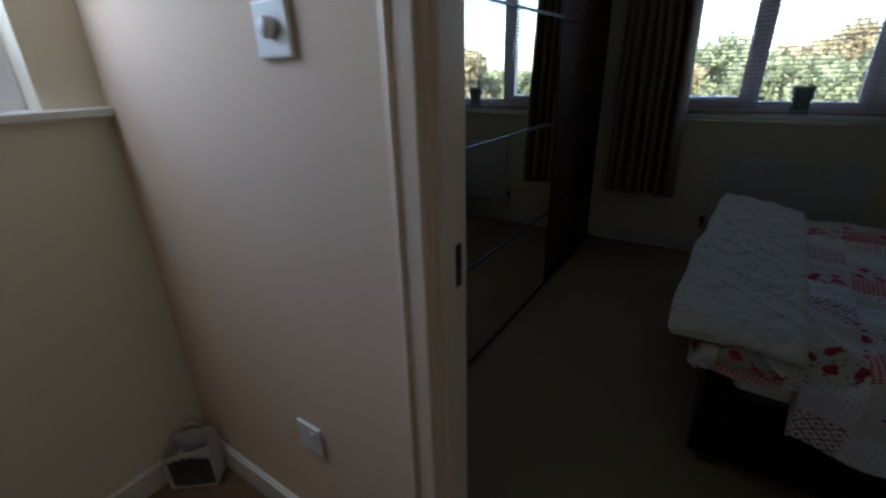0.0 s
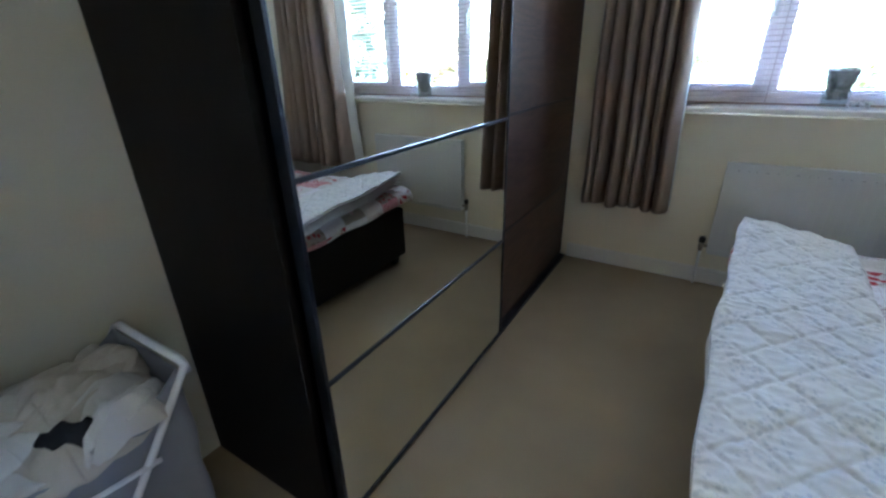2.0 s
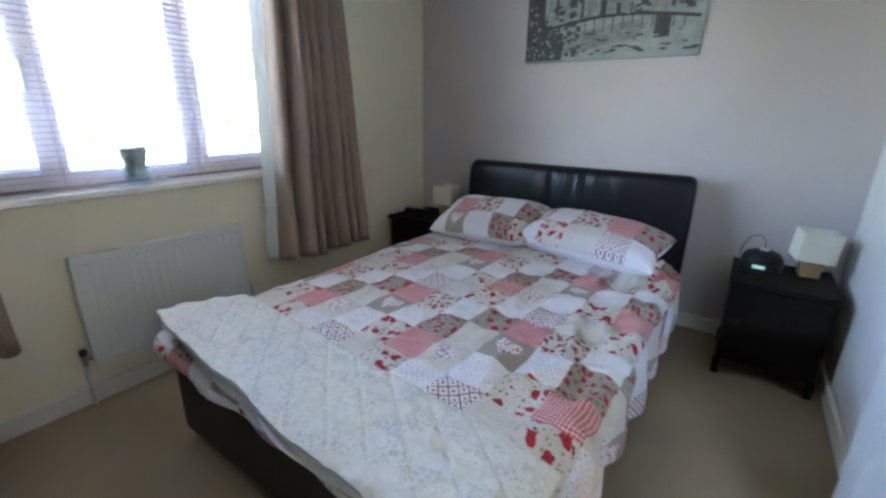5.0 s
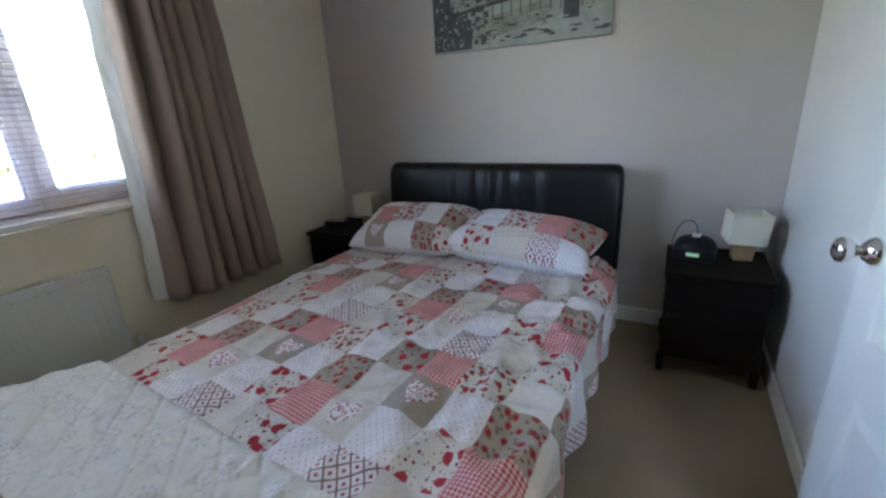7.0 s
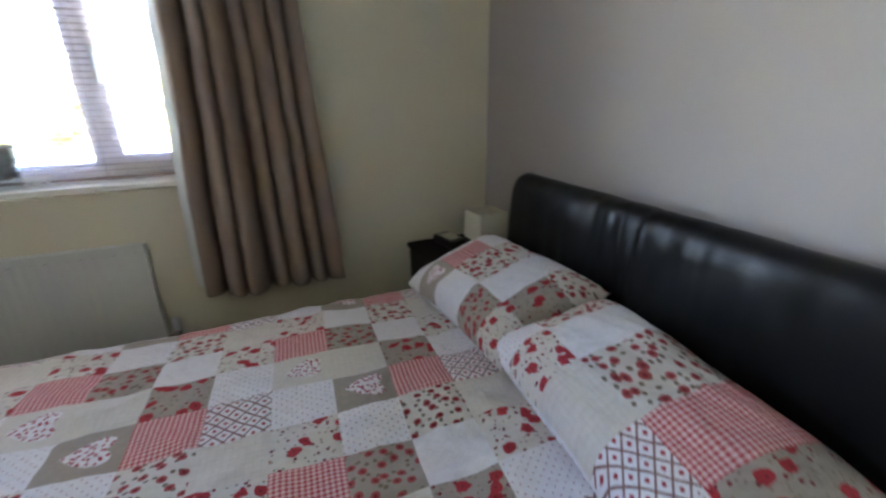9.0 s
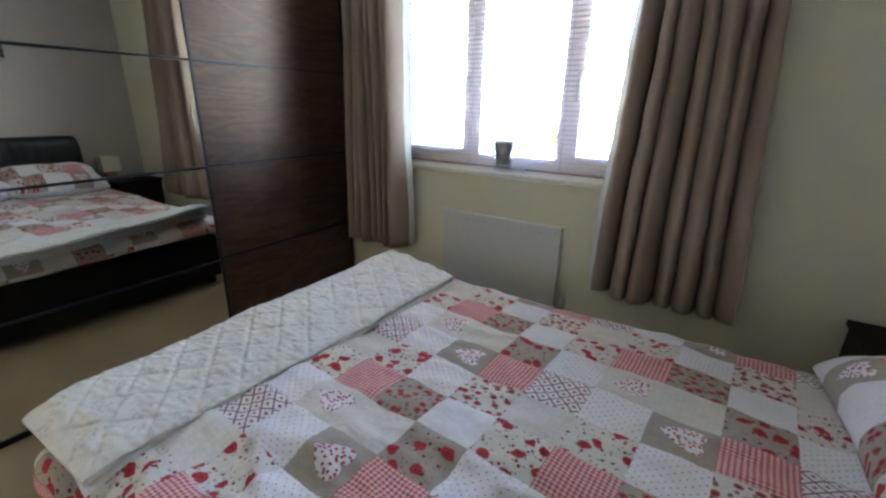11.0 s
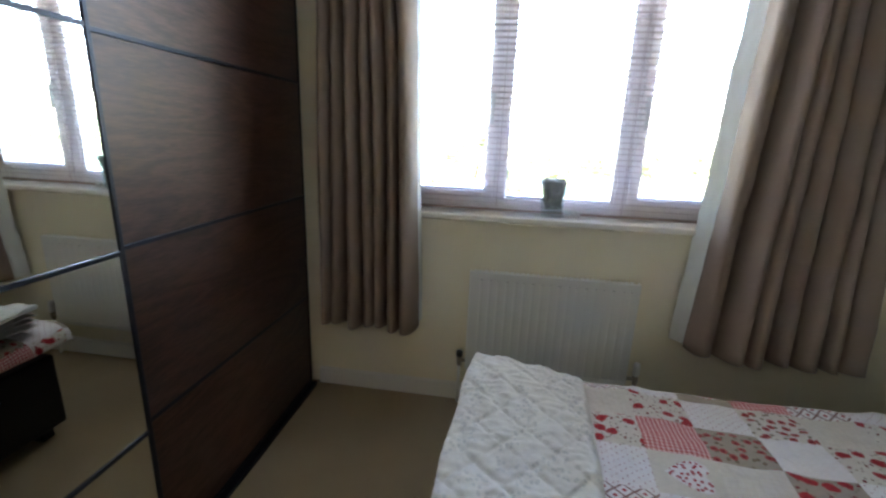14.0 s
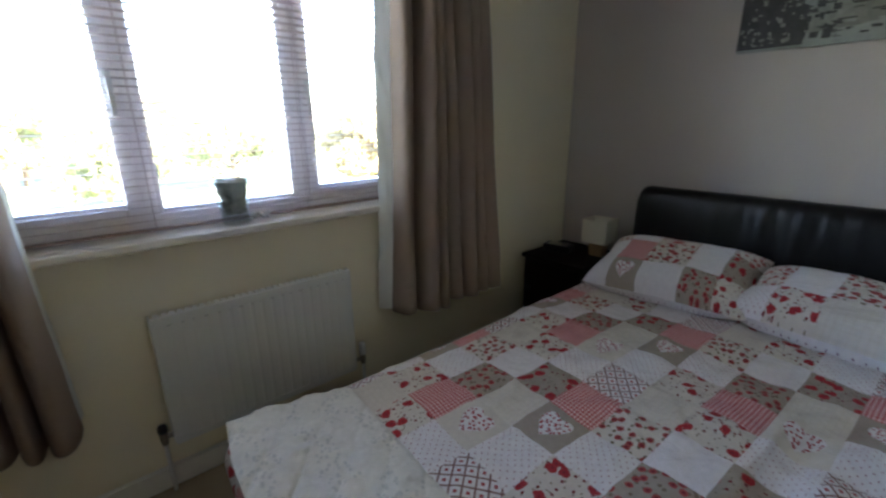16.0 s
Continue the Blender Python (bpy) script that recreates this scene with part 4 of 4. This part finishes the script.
pillow((2.775, 3.135, 0.620), 3, -19, -2, 0.71, 0.44, 0.18, 1.0, ((4, 5, 4, 10, 1), (4, 0, 9, 4, 3), (9, 4, 1, 2, 9)), "plump patchwork pillow against the headboard")
pillow((2.765, 2.445, 0.605), -6, -12, 2, 0.80, 0.42, 0.20, 1.55, ((2, 1, 7, 6, 2), (9, 4, 9, 0, 3), (9, 4, 9, 0, 3)), "plump patchwork pillow overlapping its neighbour")


# ---- bedside cabinets ----
def bedside(at, turn, label):
    c = thing("bedside_cabinet", label, "bedside cabinet", "bedside cabinets", at=at, turn=turn)
    W, D, H = 0.43, 0.44, 0.53           # local: x depth from the front, y width
    part("top", box(-0.008, D, -W / 2, W / 2, H - 0.026, H, 0.004), DARKWOOD, c)
    part("body", box(0.012, D - 0.004, -W / 2 + 0.012, W / 2 - 0.012, 0.085, H - 0.026, 0.003), DARKWOOD, c)
    dd = part("cupboard_door", box(0.0, 0.014, -W / 2 + 0.018, W / 2 - 0.018, 0.095, H - 0.034, 0.003), DARKWOOD, c)
    part("finger_pull", box(-0.004, 0.004, W / 2 - 0.080, W / 2 - 0.030, H * 0.56, H * 0.56 + 0.034, 0.003), MATTE, dd, "small black recessed pull")
    for y in (-W / 2 + 0.022, W / 2 - 0.022):
        for x in (0.022, D - 0.03):
            bm = bmesh.new()
            add_box(bm, x - 0.02, x + 0.02, y - 0.02, y + 0.02, 0.0, 0.086, 0.003)
            for vtx in bm.verts:
                k = 0.78 + 0.22 * vtx.co.z / 0.086
                vtx.co.x, vtx.co.y = x + (vtx.co.x - x) * k, y + (vtx.co.y - y) * k
            part("leg", bm, DARKWOOD, c)
    return c


bedside((2.735, 1.535, 0), 0, "dark brown wooden bedside cabinet in the corner")
bedside((2.740, 3.800, 0), 0, "dark brown wooden bedside cabinet near the curtain")


def table_lamp(at, turn, size, tilt, label):
    l = thing("table_lamp", label, "table lamp", "bedside lamps", at=at, turn=turn)
    b = size
    bm = box(-0.041 * b, 0.041 * b, -0.041 * b, 0.041 * b, 0.0, 0.085 * b, 0.003)
    for v in bm.verts:
        k = 0.82 + 0.18 * v.co.z / (0.085 * b)
        v.co.x, v.co.y = v.co.x * k, v.co.y * k
    part("base", bm, OAK, l, "light wooden block base")
    part("stem", lathe([(0.008, 0.08 * b), (0.008, 0.13 * b)], 12), BRASS, l, "", True)
    bm = bmesh.new()
    w, h = 0.068 * b, 0.125 * b
    for s in (1.0, 0.965):
        ring = [[bm.verts.new((x * w * s, y * w * s, z)) for x, y in ((-1, -1), (1, -1), (1, 1), (-1, 1))] for z in (0.078 * b, 0.078 * b + h)]
        for k in range(4):
            bm.faces.new((ring[0][k], ring[0][(k + 1) % 4], ring[1][(k + 1) % 4], ring[1][k]))
    bmesh.ops.rotate(bm, verts=bm.verts, cent=(0, 0, 0.1 * b), matrix=Matrix.Rotation(radians(tilt), 3, "X"))
    part("shade", bm, SHADE, l, "cream square fabric shade, open at the top")
    part("bulb", lathe([(0.008, 0.125 * b), (0.014, 0.14 * b), (0.019, 0.16 * b), (0.014, 0.178 * b), (0.004, 0.184 * b)], 16), WHITEP, l, "", True)
    return l


table_lamp((3.035, 1.430, 0.53), 8, 1.15, 3, "small lamp with oak block base and cream shade")
table_lamp((3.03, 3.668, 0.53), 4, 1.12, 0, "small lamp with square cream shade, switched off")

clock = thing("clock_radio", "black clock radio with a green display", "clock radio", at=(2.99, 1.628, 0.53), turn=-8)
bm = sheet(30, 20, lambda u, v: Vector((0.088 * math.cos(2 * math.pi * u) * math.sin(math.pi / 2 * v) ** 0.6, 0.095 * math.sin(2 * math.pi * u) * math.sin(math.pi / 2 * v) ** 0.6, 0.030 + 0.080 * math.cos(math.pi / 2 * v) ** 0.8)))
add_box(bm, -0.082, 0.082, -0.091, 0.091, 0.0, 0.058, 0.02, 3)
part("body", bm, MATTE, clock)
part("display", box(-0.0915, -0.080, -0.026, 0.026, 0.030, 0.046, 0.001), GREENLED, clock, "faint green lit display")
part("dock", box(-0.02, 0.02, -0.018, 0.018, 0.106, 0.120, 0.003), WHITEP, clock, "small white plug on top")
cable = thing("cable", "thin black cable looped behind the clock radio", "cable")
part("wire", tube([(2.99, 1.625, 0.648), (2.995, 1.63, 0.69), (3.015, 1.655, 0.712), (3.05, 1.695, 0.69), (3.09, 1.722, 0.62), (3.11, 1.728, 0.55), (3.12, 1.732, 0.533)], 0.0025, 6), BLACKP, cable, smooth=True)
alarm = thing("alarm_clock", "small flat black alarm clock with glossy face", "alarm clock", at=(2.93, 3.885, 0.53), turn=12)
part("case", box(-0.05, 0.05, -0.085, 0.085, 0.0, 0.045, 0.008, 3), BLACKP, alarm)
part("face", box(-0.038, 0.038, -0.06, 0.06, 0.045, 0.047), CHROME, alarm)

# ---- canvas print over the bed ----
pic = thing("picture", "black and white canvas print of a city bridge", "picture")
PY0, PY1, PZ0, PZ1 = 2.115, 3.16, 1.625, 2.14
part("canvas", box(XE - 0.026, XE, PY0, PY1, PZ0, PZ1, 0.003), CANVASL, pic)
XF = XE - 0.027


def flat(name, pts, material, depth=0.0):
    """A printed shape on the canvas, in fractions from its lower far corner."""
    bm = bmesh.new()
    bm.faces.new([bm.verts.new((XF - depth, PY1 - (PY1 - PY0) * a, PZ0 + (PZ1 - PZ0) * b)) for a, b in pts])
    return part(name, bm, material, pic)


flat("dark_bank", [(0.0, 0.02), (0.24, 0.02), (0.26, 0.30), (0.12, 0.45), (0.11, 0.98), (0.0, 0.98)], CANVASD)
flat("quay", [(0.24, 0.10), (0.40, 0.12), (0.80, 0.26), (0.80, 0.44), (0.24, 0.30)], CANVASM, 0.0006)
flat("river", [(0.26, 0.02), (0.99, 0.02), (0.99, 0.10), (0.78, 0.20), (0.40, 0.12)], CANVASL, 0.0012)
arch = [(0.12 + 0.86 * k / 16, 0.40 + 0.09 * math.sin(math.pi * k / 16)) for k in range(17)]
flat("bridge_arch", arch + [(a, b - 0.035) for a, b in reversed(arch)], CANVASD, 0.0018)
flat("pier", [(0.76, 0.20), (0.84, 0.20), (0.84, 0.43), (0.76, 0.43)], CANVASD, 0.0024)
def scatter(name, n, seed, a0, a1, b0, b1, wide, high, material, depth):
    """Many small printed marks in one tone: roofs, trees, boats, windows."""
    random.seed(seed)
    bm = bmesh.new()
    for k in range(n):
        a, b = a0 + (a1 - a0) * random.random(), b0 + (b1 - b0) * random.random() ** 1.3
        w, h = wide * (0.4 + random.random()), high * (0.3 + random.random())
        lean = 0.3 * w * (random.random() - 0.5)
        d = depth + 0.00008 * (k % 12)
        bm.faces.new([bm.verts.new((XF - d, PY1 - (PY1 - PY0) * min(0.995, max(0.005, p)), PZ0 + (PZ1 - PZ0) * min(0.985, max(0.015, q)))) for p, q in ((a, b), (a + w, b), (a + w + lean, b + h), (a + lean, b + h))])
    return tagged(part(name, bm, material, pic), kind="stuff")


scatter("skyline", 60, 2, 0.12, 0.94, 0.46, 0.52, 0.045, 0.14, CANVASM, 0.0006)
scatter("skyline", 22, 3, 0.16, 0.92, 0.46, 0.50, 0.022, 0.22, CANVASD, 0.0020)
scatter("roofs", 50, 5, 0.14, 0.94, 0.47, 0.60, 0.030, 0.03, CANVASL, 0.0034)
scatter("tree_marks", 90, 7, 0.0, 0.34, 0.04, 0.70, 0.014, 0.030, CANVASM, 0.0010)
scatter("tree_shadows", 90, 8, 0.0, 0.34, 0.04, 0.90, 0.022, 0.05, CANVASD, 0.0024)
scatter("waterfront", 36, 9, 0.26, 0.96, 0.06, 0.30, 0.045, 0.02, CANVASD, 0.0030)
scatter("wakes", 40, 10, 0.28, 0.97, 0.05, 0.34, 0.060, 0.012, CANVASL, 0.0042)
for k in range(15):
    a = 0.16 + 0.053 * k
    h = 0.40 + 0.09 * math.sin(math.pi * (a - 0.12) / 0.86)
    flat("strut", [(a, 0.30), (a + 0.006, 0.30), (a + 0.006, h), (a, h)], CANVASD, 0.0026)

# ---- tumbler of potpourri on the sill ----
pot = thing("glass_vase", "clear glass tumbler filled with dark green potpourri", "vase", at=(1.117, 4.108, SILL))
part("glass", lathe([(0.043, 0.0), (0.046, 0.004), (0.066, 0.172), (0.063, 0.172), (0.0435, 0.018), (0.002, 0.016)], 36), TUMBLER, pot, "", True)
bm = lathe([(0.024, 0.040), (0.031, 0.046), (0.050, 0.130), (0.057, 0.160), (0.038, 0.166), (0.004, 0.165)], 24)
random.seed(4)
for k in range(170):
    z = 0.044 + 0.118 * random.random()
    r = (0.021 + 0.034 * (z / 0.17)) * random.random() ** 0.2
    a = random.random() * 6.283
    s = 0.007 + 0.006 * random.random()
    bmesh.ops.create_icosphere(bm, subdivisions=1, radius=s, matrix=Matrix.LocRotScale((r * math.cos(a), r * math.sin(a), z), Euler((random.random() * 3, random.random() * 3, 0)), (1.3, 0.9, 0.6)))
tagged(part("potpourri", bm, PEBBLE, pot, "dried dark green leaves and petals"), kind="stuff")
bead = thing("string_of_beads", "short string of small white beads on the sill", "beads", at=(1.20, 4.11, SILL))
for k in range(12):
    a = k * 0.7
    part("bead", lathe([(0.001, 0.0), (0.006, 0.002), (0.008, 0.008), (0.006, 0.014), (0.001, 0.016)], 12, at=(0.007 * k - 0.03, 0.012 * math.sin(a), 0.018 * abs(math.sin(0.95 * k)))), WHITEP, bead, "", True)

# ---- laundry hamper ----
ham = thing("laundry_hamper", "white tube-framed laundry hamper with grey fabric bag", "laundry hamper")
HX0, HX1, HYA, HYB, HZ = -0.555, -0.235, 1.35, 1.785, 0.60
for x in (HX0, HX1):
    part("leg", tube([(x, HYB, HZ), (x, HYA + 0.02, 0.012)], 0.009), TUBE, ham, smooth=True)
    part("leg", tube([(x, HYA, HZ), (x, HYB - 0.005, 0.012)], 0.009), TUBE, ham, smooth=True)
for y in (HYA, HYB):
    pts = [(HX0, y, HZ - 0.02), (HX0 + 0.004, y, HZ - 0.004), (HX0 + 0.02, y, HZ + 0.006), (HX1 - 0.02, y, HZ + 0.006), (HX1 - 0.004, y, HZ - 0.004), (HX1, y, HZ - 0.02)]
    part("top_bar", tube(pts, 0.010), TUBE, ham, smooth=True)
for y in (HYA + 0.03, HYB - 0.01):
    part("foot_bar", tube([(HX0, y, 0.012), (HX1, y, 0.012)], 0.009), TUBE, ham, smooth=True)
part("strap", tube([(HX1 + 0.004, 1.68, 0.415), (HX1 + 0.004, 1.51, 0.437)], 0.006, 8), TUBE, ham, smooth=True)


def bag_at(u, v):
    """Round the bag by u, from floor to rim by v."""
    a = u * 4
    k = int(a) % 4
    f = a - int(a)
    x0, x1, y0, y1 = HX0 + 0.012, HX1 - 0.008, HYA + 0.01, HYB - 0.012
    corner = ((x0, y0), (x1, y0), (x1, y1), (x0, y1))
    p, q = corner[k], corner[(k + 1) % 4]
    x, y = p[0] + (q[0] - p[0]) * f, p[1] + (q[1] - p[1]) * f
    cx, cy = (x0 + x1) / 2, (y0 + y1) / 2
    t = 0.90 + 0.10 * v
    dip = 0.10 * math.sin(math.pi * f) if k in (1, 3) else 0.0
    w = 0.010 * noise.noise((x * 9, y * 9, v * 5))
    return Vector((cx + (x - cx) * t + w, cy + (y - cy) * t + w, 0.02 + (HZ - 0.02 - dip) * v))


bag = part("bag", sheet(80, 24, bag_at), BAGM, ham, "grey translucent fabric bag hanging in folds")
keep(bag, solid=0.002)


def cloth(name, cx, cy, rx, ry, z, h, seed, material, label, turn=0.0):
    """A crumpled garment heaped in the hamper."""
    c = thing(name, label, "clothes", "clothes in the hamper")

    def at(u, v):
        r, a = u, v * 2 * math.pi
        rr = r * (1 + 0.28 * noise.noise((math.cos(a) * 1.5, math.sin(a) * 1.5, seed)))
        x, y = rx * rr * math.cos(a), ry * rr * math.sin(a)
        x, y = x * math.cos(turn) - y * math.sin(turn), x * math.sin(turn) + y * math.cos(turn)
        ca, sa = math.cos(2.0 * seed), math.sin(2.0 * seed)
        p, q = x * ca + y * sa, y * ca - x * sa
        ridge = 1 - 3.0 * abs(noise.noise((p * 5 + seed + 0.6 * math.sin(q * 14), q * 21, seed)))
        fine = abs(noise.noise((p * 12, q * 42 + seed, seed + 2)))
        zz = z + h * (1 - r * r) + (0.036 * ridge + 0.034 * fine + 0.012 * abs(noise.noise((x * 40, y * 31 + seed, seed)))) * (1 - 0.5 * r) * min(1.0, ry / 0.11) - 0.035 * max(0, r - 0.8) / 0.2
        xx = min(max(cx + x, HX0 - 0.012), HX1 + 0.012)
        yy = min(max(cy + y, HYA - 0.03), HYB + 0.002)
        return Vector((xx, yy, zz))
    ob = part("fabric", sheet(60, 120, at), material, c)
    keep(ob, solid=0.004)
    return c


cloth("clothes", -0.40, 1.56, 0.19, 0.24, 0.50, 0.09, 1.0, CLOTHA, "crumpled cream cotton clothes heaped in the hamper")
cloth("clothes", -0.40, 1.45, 0.17, 0.11, 0.54, 0.055, 7.0, CLOTHB, "crumpled white shirt lying on the hamper", 0.4)
cloth("clothes", -0.30, 1.66, 0.09, 0.11, 0.53, 0.05, 12.0, CLOTHB, "crumpled white vest lying on the hamper", 0.9)
# a thin black strip stands in for the shaded hole between the clothes
cloth("dark_gap", -0.268, 1.57, 0.014, 0.055, 0.568, 0.02, 17.0, GAPDARK, "thin black strip for the dark hole between the pale clothes", -0.35)
cloth("clothes", -0.46, 1.70, 0.10, 0.08, 0.545, 0.035, 23.0, CLOTHA, "crumpled cream cotton top heaped at the back", 0.2)

# ---- landing: light switch, socket, window, bag ----
sw = thing("light_switch", "white plastic dimmer switch on the landing wall", "light switch")
part("plate", box(0.118, 0.204, YL - 0.010, YL, 1.292, 1.378, 0.004), WHITEP, sw)
part("dial", lathe([(0.017, 0.0), (0.017, -0.010), (0.012, -0.016), (0.003, -0.017)], 24, "y", (0.161, YL - 0.010, 1.338)), WHITEP, sw, "", True)
so = thing("wall_socket", "white plastic power socket low on the landing wall", "socket")
part("plate", box(0.01, 0.096, YL - 0.010, YL, 0.36, 0.446, 0.004), WHITEP, so)
part("rocker", box(0.065, 0.080, YL - 0.014, YL - 0.010, 0.41, 0.432, 0.002), WHITEP, so)

win2 = tagged(thing("window_2", "white framed landing window with frosted glass", "window"), kind="structure")
for b in ((LWY0, LWY0 + 0.06, LWZ0, LWZ1), (LWY1 - 0.06, LWY1, LWZ0, LWZ1), (LWY0 + 0.06, LWY1 - 0.06, LWZ0, LWZ0 + 0.06), (LWY0 + 0.06, LWY1 - 0.06, LWZ1 - 0.06, LWZ1)):
    part("window_frame", box(XW - 0.17, XW - 0.10, b[0], b[1], b[2], b[3], 0.005), UPVC, win2)
g = part("pane", box(XW - 0.14, XW - 0.134, LWY0 + 0.055, LWY1 - 0.055, LWZ0 + 0.055, LWZ1 - 0.055), GLASS, win2)
g.visible_shadow = False
bm = box(XW - 0.10, XW + 0.04, LWY0 + 0.001, LWY1 - 0.001, LWZ0 + 0.0005, LWZ0 + 0.024, 0.006, 3)
add_box(bm, XW + 0.001, XW + 0.04, LWY1 - 0.002, YL - 0.001, LWZ0 + 0.001, LWZ0 + 0.024, 0.006, 3)
structure("window_sill_landing", bm, GLOSS, "white gloss sill of the landing window", "window sill")
tub = thing("planter", "dark green rectangular box standing on the sill", "box", at=(XW - 0.045, 0.85, LWZ0 + 0.024))
bm = bmesh.new()
add_box(bm, -0.05, 0.05, -0.10, 0.09, 0.0, 0.125, 0.006)
part("box", bm, GREENBOX, tub)
rag = thing("white_cloth", "crumpled white cloth lying beside the green box", "cloth")
part("fabric", sheet(24, 24, lambda u, v: Vector((XW - 0.06 + 0.09 * u, 0.74 + 0.22 * v, LWZ0 + 0.026 + 0.035 * math.sin(math.pi * u) * math.sin(math.pi * v) * (0.7 + noise.noise((u * 4, v * 5, 1)))))), CLOTHB, rag)
gift = thing("gift_bag", "small white paper gift bag with dark printed picture", "gift bag", at=(-0.490, 1.072, 0), turn=38)
bm = bmesh.new()
w, d, h = 0.075, 0.042, 0.18
for s in (1.0, 0.985):
    lo = [bm.verts.new((x * w * s, y * d * s, 0.002)) for x, y in ((-1, -1), (1, -1), (1, 1), (-1, 1))]
    hi = [bm.verts.new((x * w * s * 0.97, y * d * s * (0.8 if x > 0 else 1.05), h - (0.03 if x < 0 else 0.0) + 0.012 * y)) for x, y in ((-1, -1), (1, -1), (1, 1), (-1, 1))]
    for k in range(4):
        bm.faces.new((lo[k], lo[(k + 1) % 4], hi[(k + 1) % 4], hi[k]))
    bm.faces.new(lo)
part("bag", bm, BAGP, gift)
part("print", sheet(10, 10, lambda u, v: Vector((-0.062 + 0.135 * u, -d - 0.0015 - 0.004 * math.sin(3 * u), 0.018 + (0.125 + 0.05 * noise.noise((u * 5, 0, 1)) - 0.04 * abs(u - 0.5)) * v))), BAGD, gift, "dark mottled picture")
for y in (-0.03, 0.03):
    part("handle", tube([(-0.03, y, h - 0.01), (-0.022, y, h + 0.025), (0.0, y, h + 0.035), (0.022, y, h + 0.025), (0.03, y, h - 0.005)], 0.002, 6), BAGP, gift, smooth=True)

# ---- outside ----
structure("ground", box(-400, 400, -400, 400, -3.2, -2.9), GRASS, "lawn and gardens round the house", "ground")
structure("wall_lower_storey", box(XW - 0.3, XE + 0.3, LY0 - 0.2, YN + 0.3, -2.9, -0.205), RENDERW, "plain brick lower storey of the house", "wall")


def leaf_cloud(n, at, size, seed):
    random.seed(seed)
    verts, faces = [], []
    for _ in range(n):
        p = Vector(at(random.random(), random.random(), random.random()))
        m = Euler((random.random() * 6, random.random() * 6, random.random() * 6)).to_matrix()
        s = size * (0.6 + 0.8 * random.random())
        k = len(verts)
        verts += [p + m @ Vector(c) * s for c in ((-1, -0.5, 0), (0.2, -0.7, 0.1), (1, 0, 0), (0.1, 0.6, 0.1))]
        faces.append((k, k + 1, k + 2, k + 3))
    me = bpy.data.meshes.new("crown")
    me.from_pydata(verts, [], faces)
    return me


def tree(x, y, height, spread, material, seed, conifer=False):
    t = thing("tree", "tall dark conifer in the gardens" if conifer else ("broad tree with yellowing leaves in the gardens" if material is LEAFB else "broad leafy green tree in the gardens"), "tree", "trees behind the house", at=(x, y, -2.9))
    part("trunk", lathe([(0.04 * spread + 0.08, 0.0), (0.03 * spread + 0.05, height * 0.3), (0.02, height * 0.85)], 12), TRUNK, t, "", True)
    clumps = []
    random.seed(seed)
    for k in range(16):
        a, h = random.random() * 6.28, 0.30 + 0.62 * random.random()
        r = spread * (0.25 + 0.45 * random.random()) * (1.1 - 0.7 * abs(h - 0.55))
        clumps.append((r * math.cos(a), r * math.sin(a), h * height, spread * (0.22 + 0.2 * random.random())))
    for cx, cy, cz, cr in clumps[:7]:
        part("limb", tube([(0, 0, cz * 0.6), (cx * 0.5, cy * 0.5, cz * 0.85), (cx, cy, cz)], 0.05, 6), TRUNK, t, smooth=True)

    if conifer:
        def at(a, b, c):
            h = a ** 0.8
            tier = 0.75 + 0.25 * math.sin(h * 50)
            r = spread * (1 - h) * tier * math.sqrt(b)
            return r * math.cos(c * 6.283), r * math.sin(c * 6.283), height * (0.08 + 0.92 * h) - 0.15 * r
    else:
        def at(a, b, c):
            cx, cy, cz, cr = clumps[int(a * 15.99)]
            r, u, w = cr * b ** 0.4, c * 6.283, random.random() * 2 - 1
            q = math.sqrt(1 - w * w)
            return cx + r * q * math.cos(u), cy + r * q * math.sin(u), cz + r * w * 0.75
    cr = new("crown", leaf_cloud(5200 if y < 30 else 3000, at, 0.13 if y < 20 else 0.22, seed))
    cr.data.materials.append(material)
    cr.parent = t
    return t


tree(11.9, 15.6, 9.5, 2.0, LEAFC, 3, True)
for x, y, h, s, m, sd in ((-3.5, 24, 5.2, 3.2, LEAFB, 5), (2.5, 30, 4.6, 3.6, LEAFA, 6), (-9, 30, 5.5, 4.0, LEAFA, 7), (9, 34, 5.4, 4.2, LEAFA, 8), (15, 26, 5.6, 3.6, LEAFB, 9), (22, 30, 5.0, 4.4, LEAFA, 10), (-16, 36, 5.8, 4.4, LEAFB, 11), (5.5, 44, 6.6, 4.6, LEAFB, 12), (-2, 46, 6.4, 4.8, LEAFA, 13), (30, 40, 6.5, 5.0, LEAFA, 14)):
    tree(x, y, h, s, m, sd)
hedge = tagged(new("far_woods", leaf_cloud(9000, lambda a, b, c: (-90 + 180 * a, 62 + 14 * c, -2.9 + (3.6 + 1.6 * noise.noise((a * 30, 0, 0))) * b), 0.8, 21)), "line of distant green and yellow woods", "woods", "", "stuff")
hedge.data.materials.append(LEAFA)
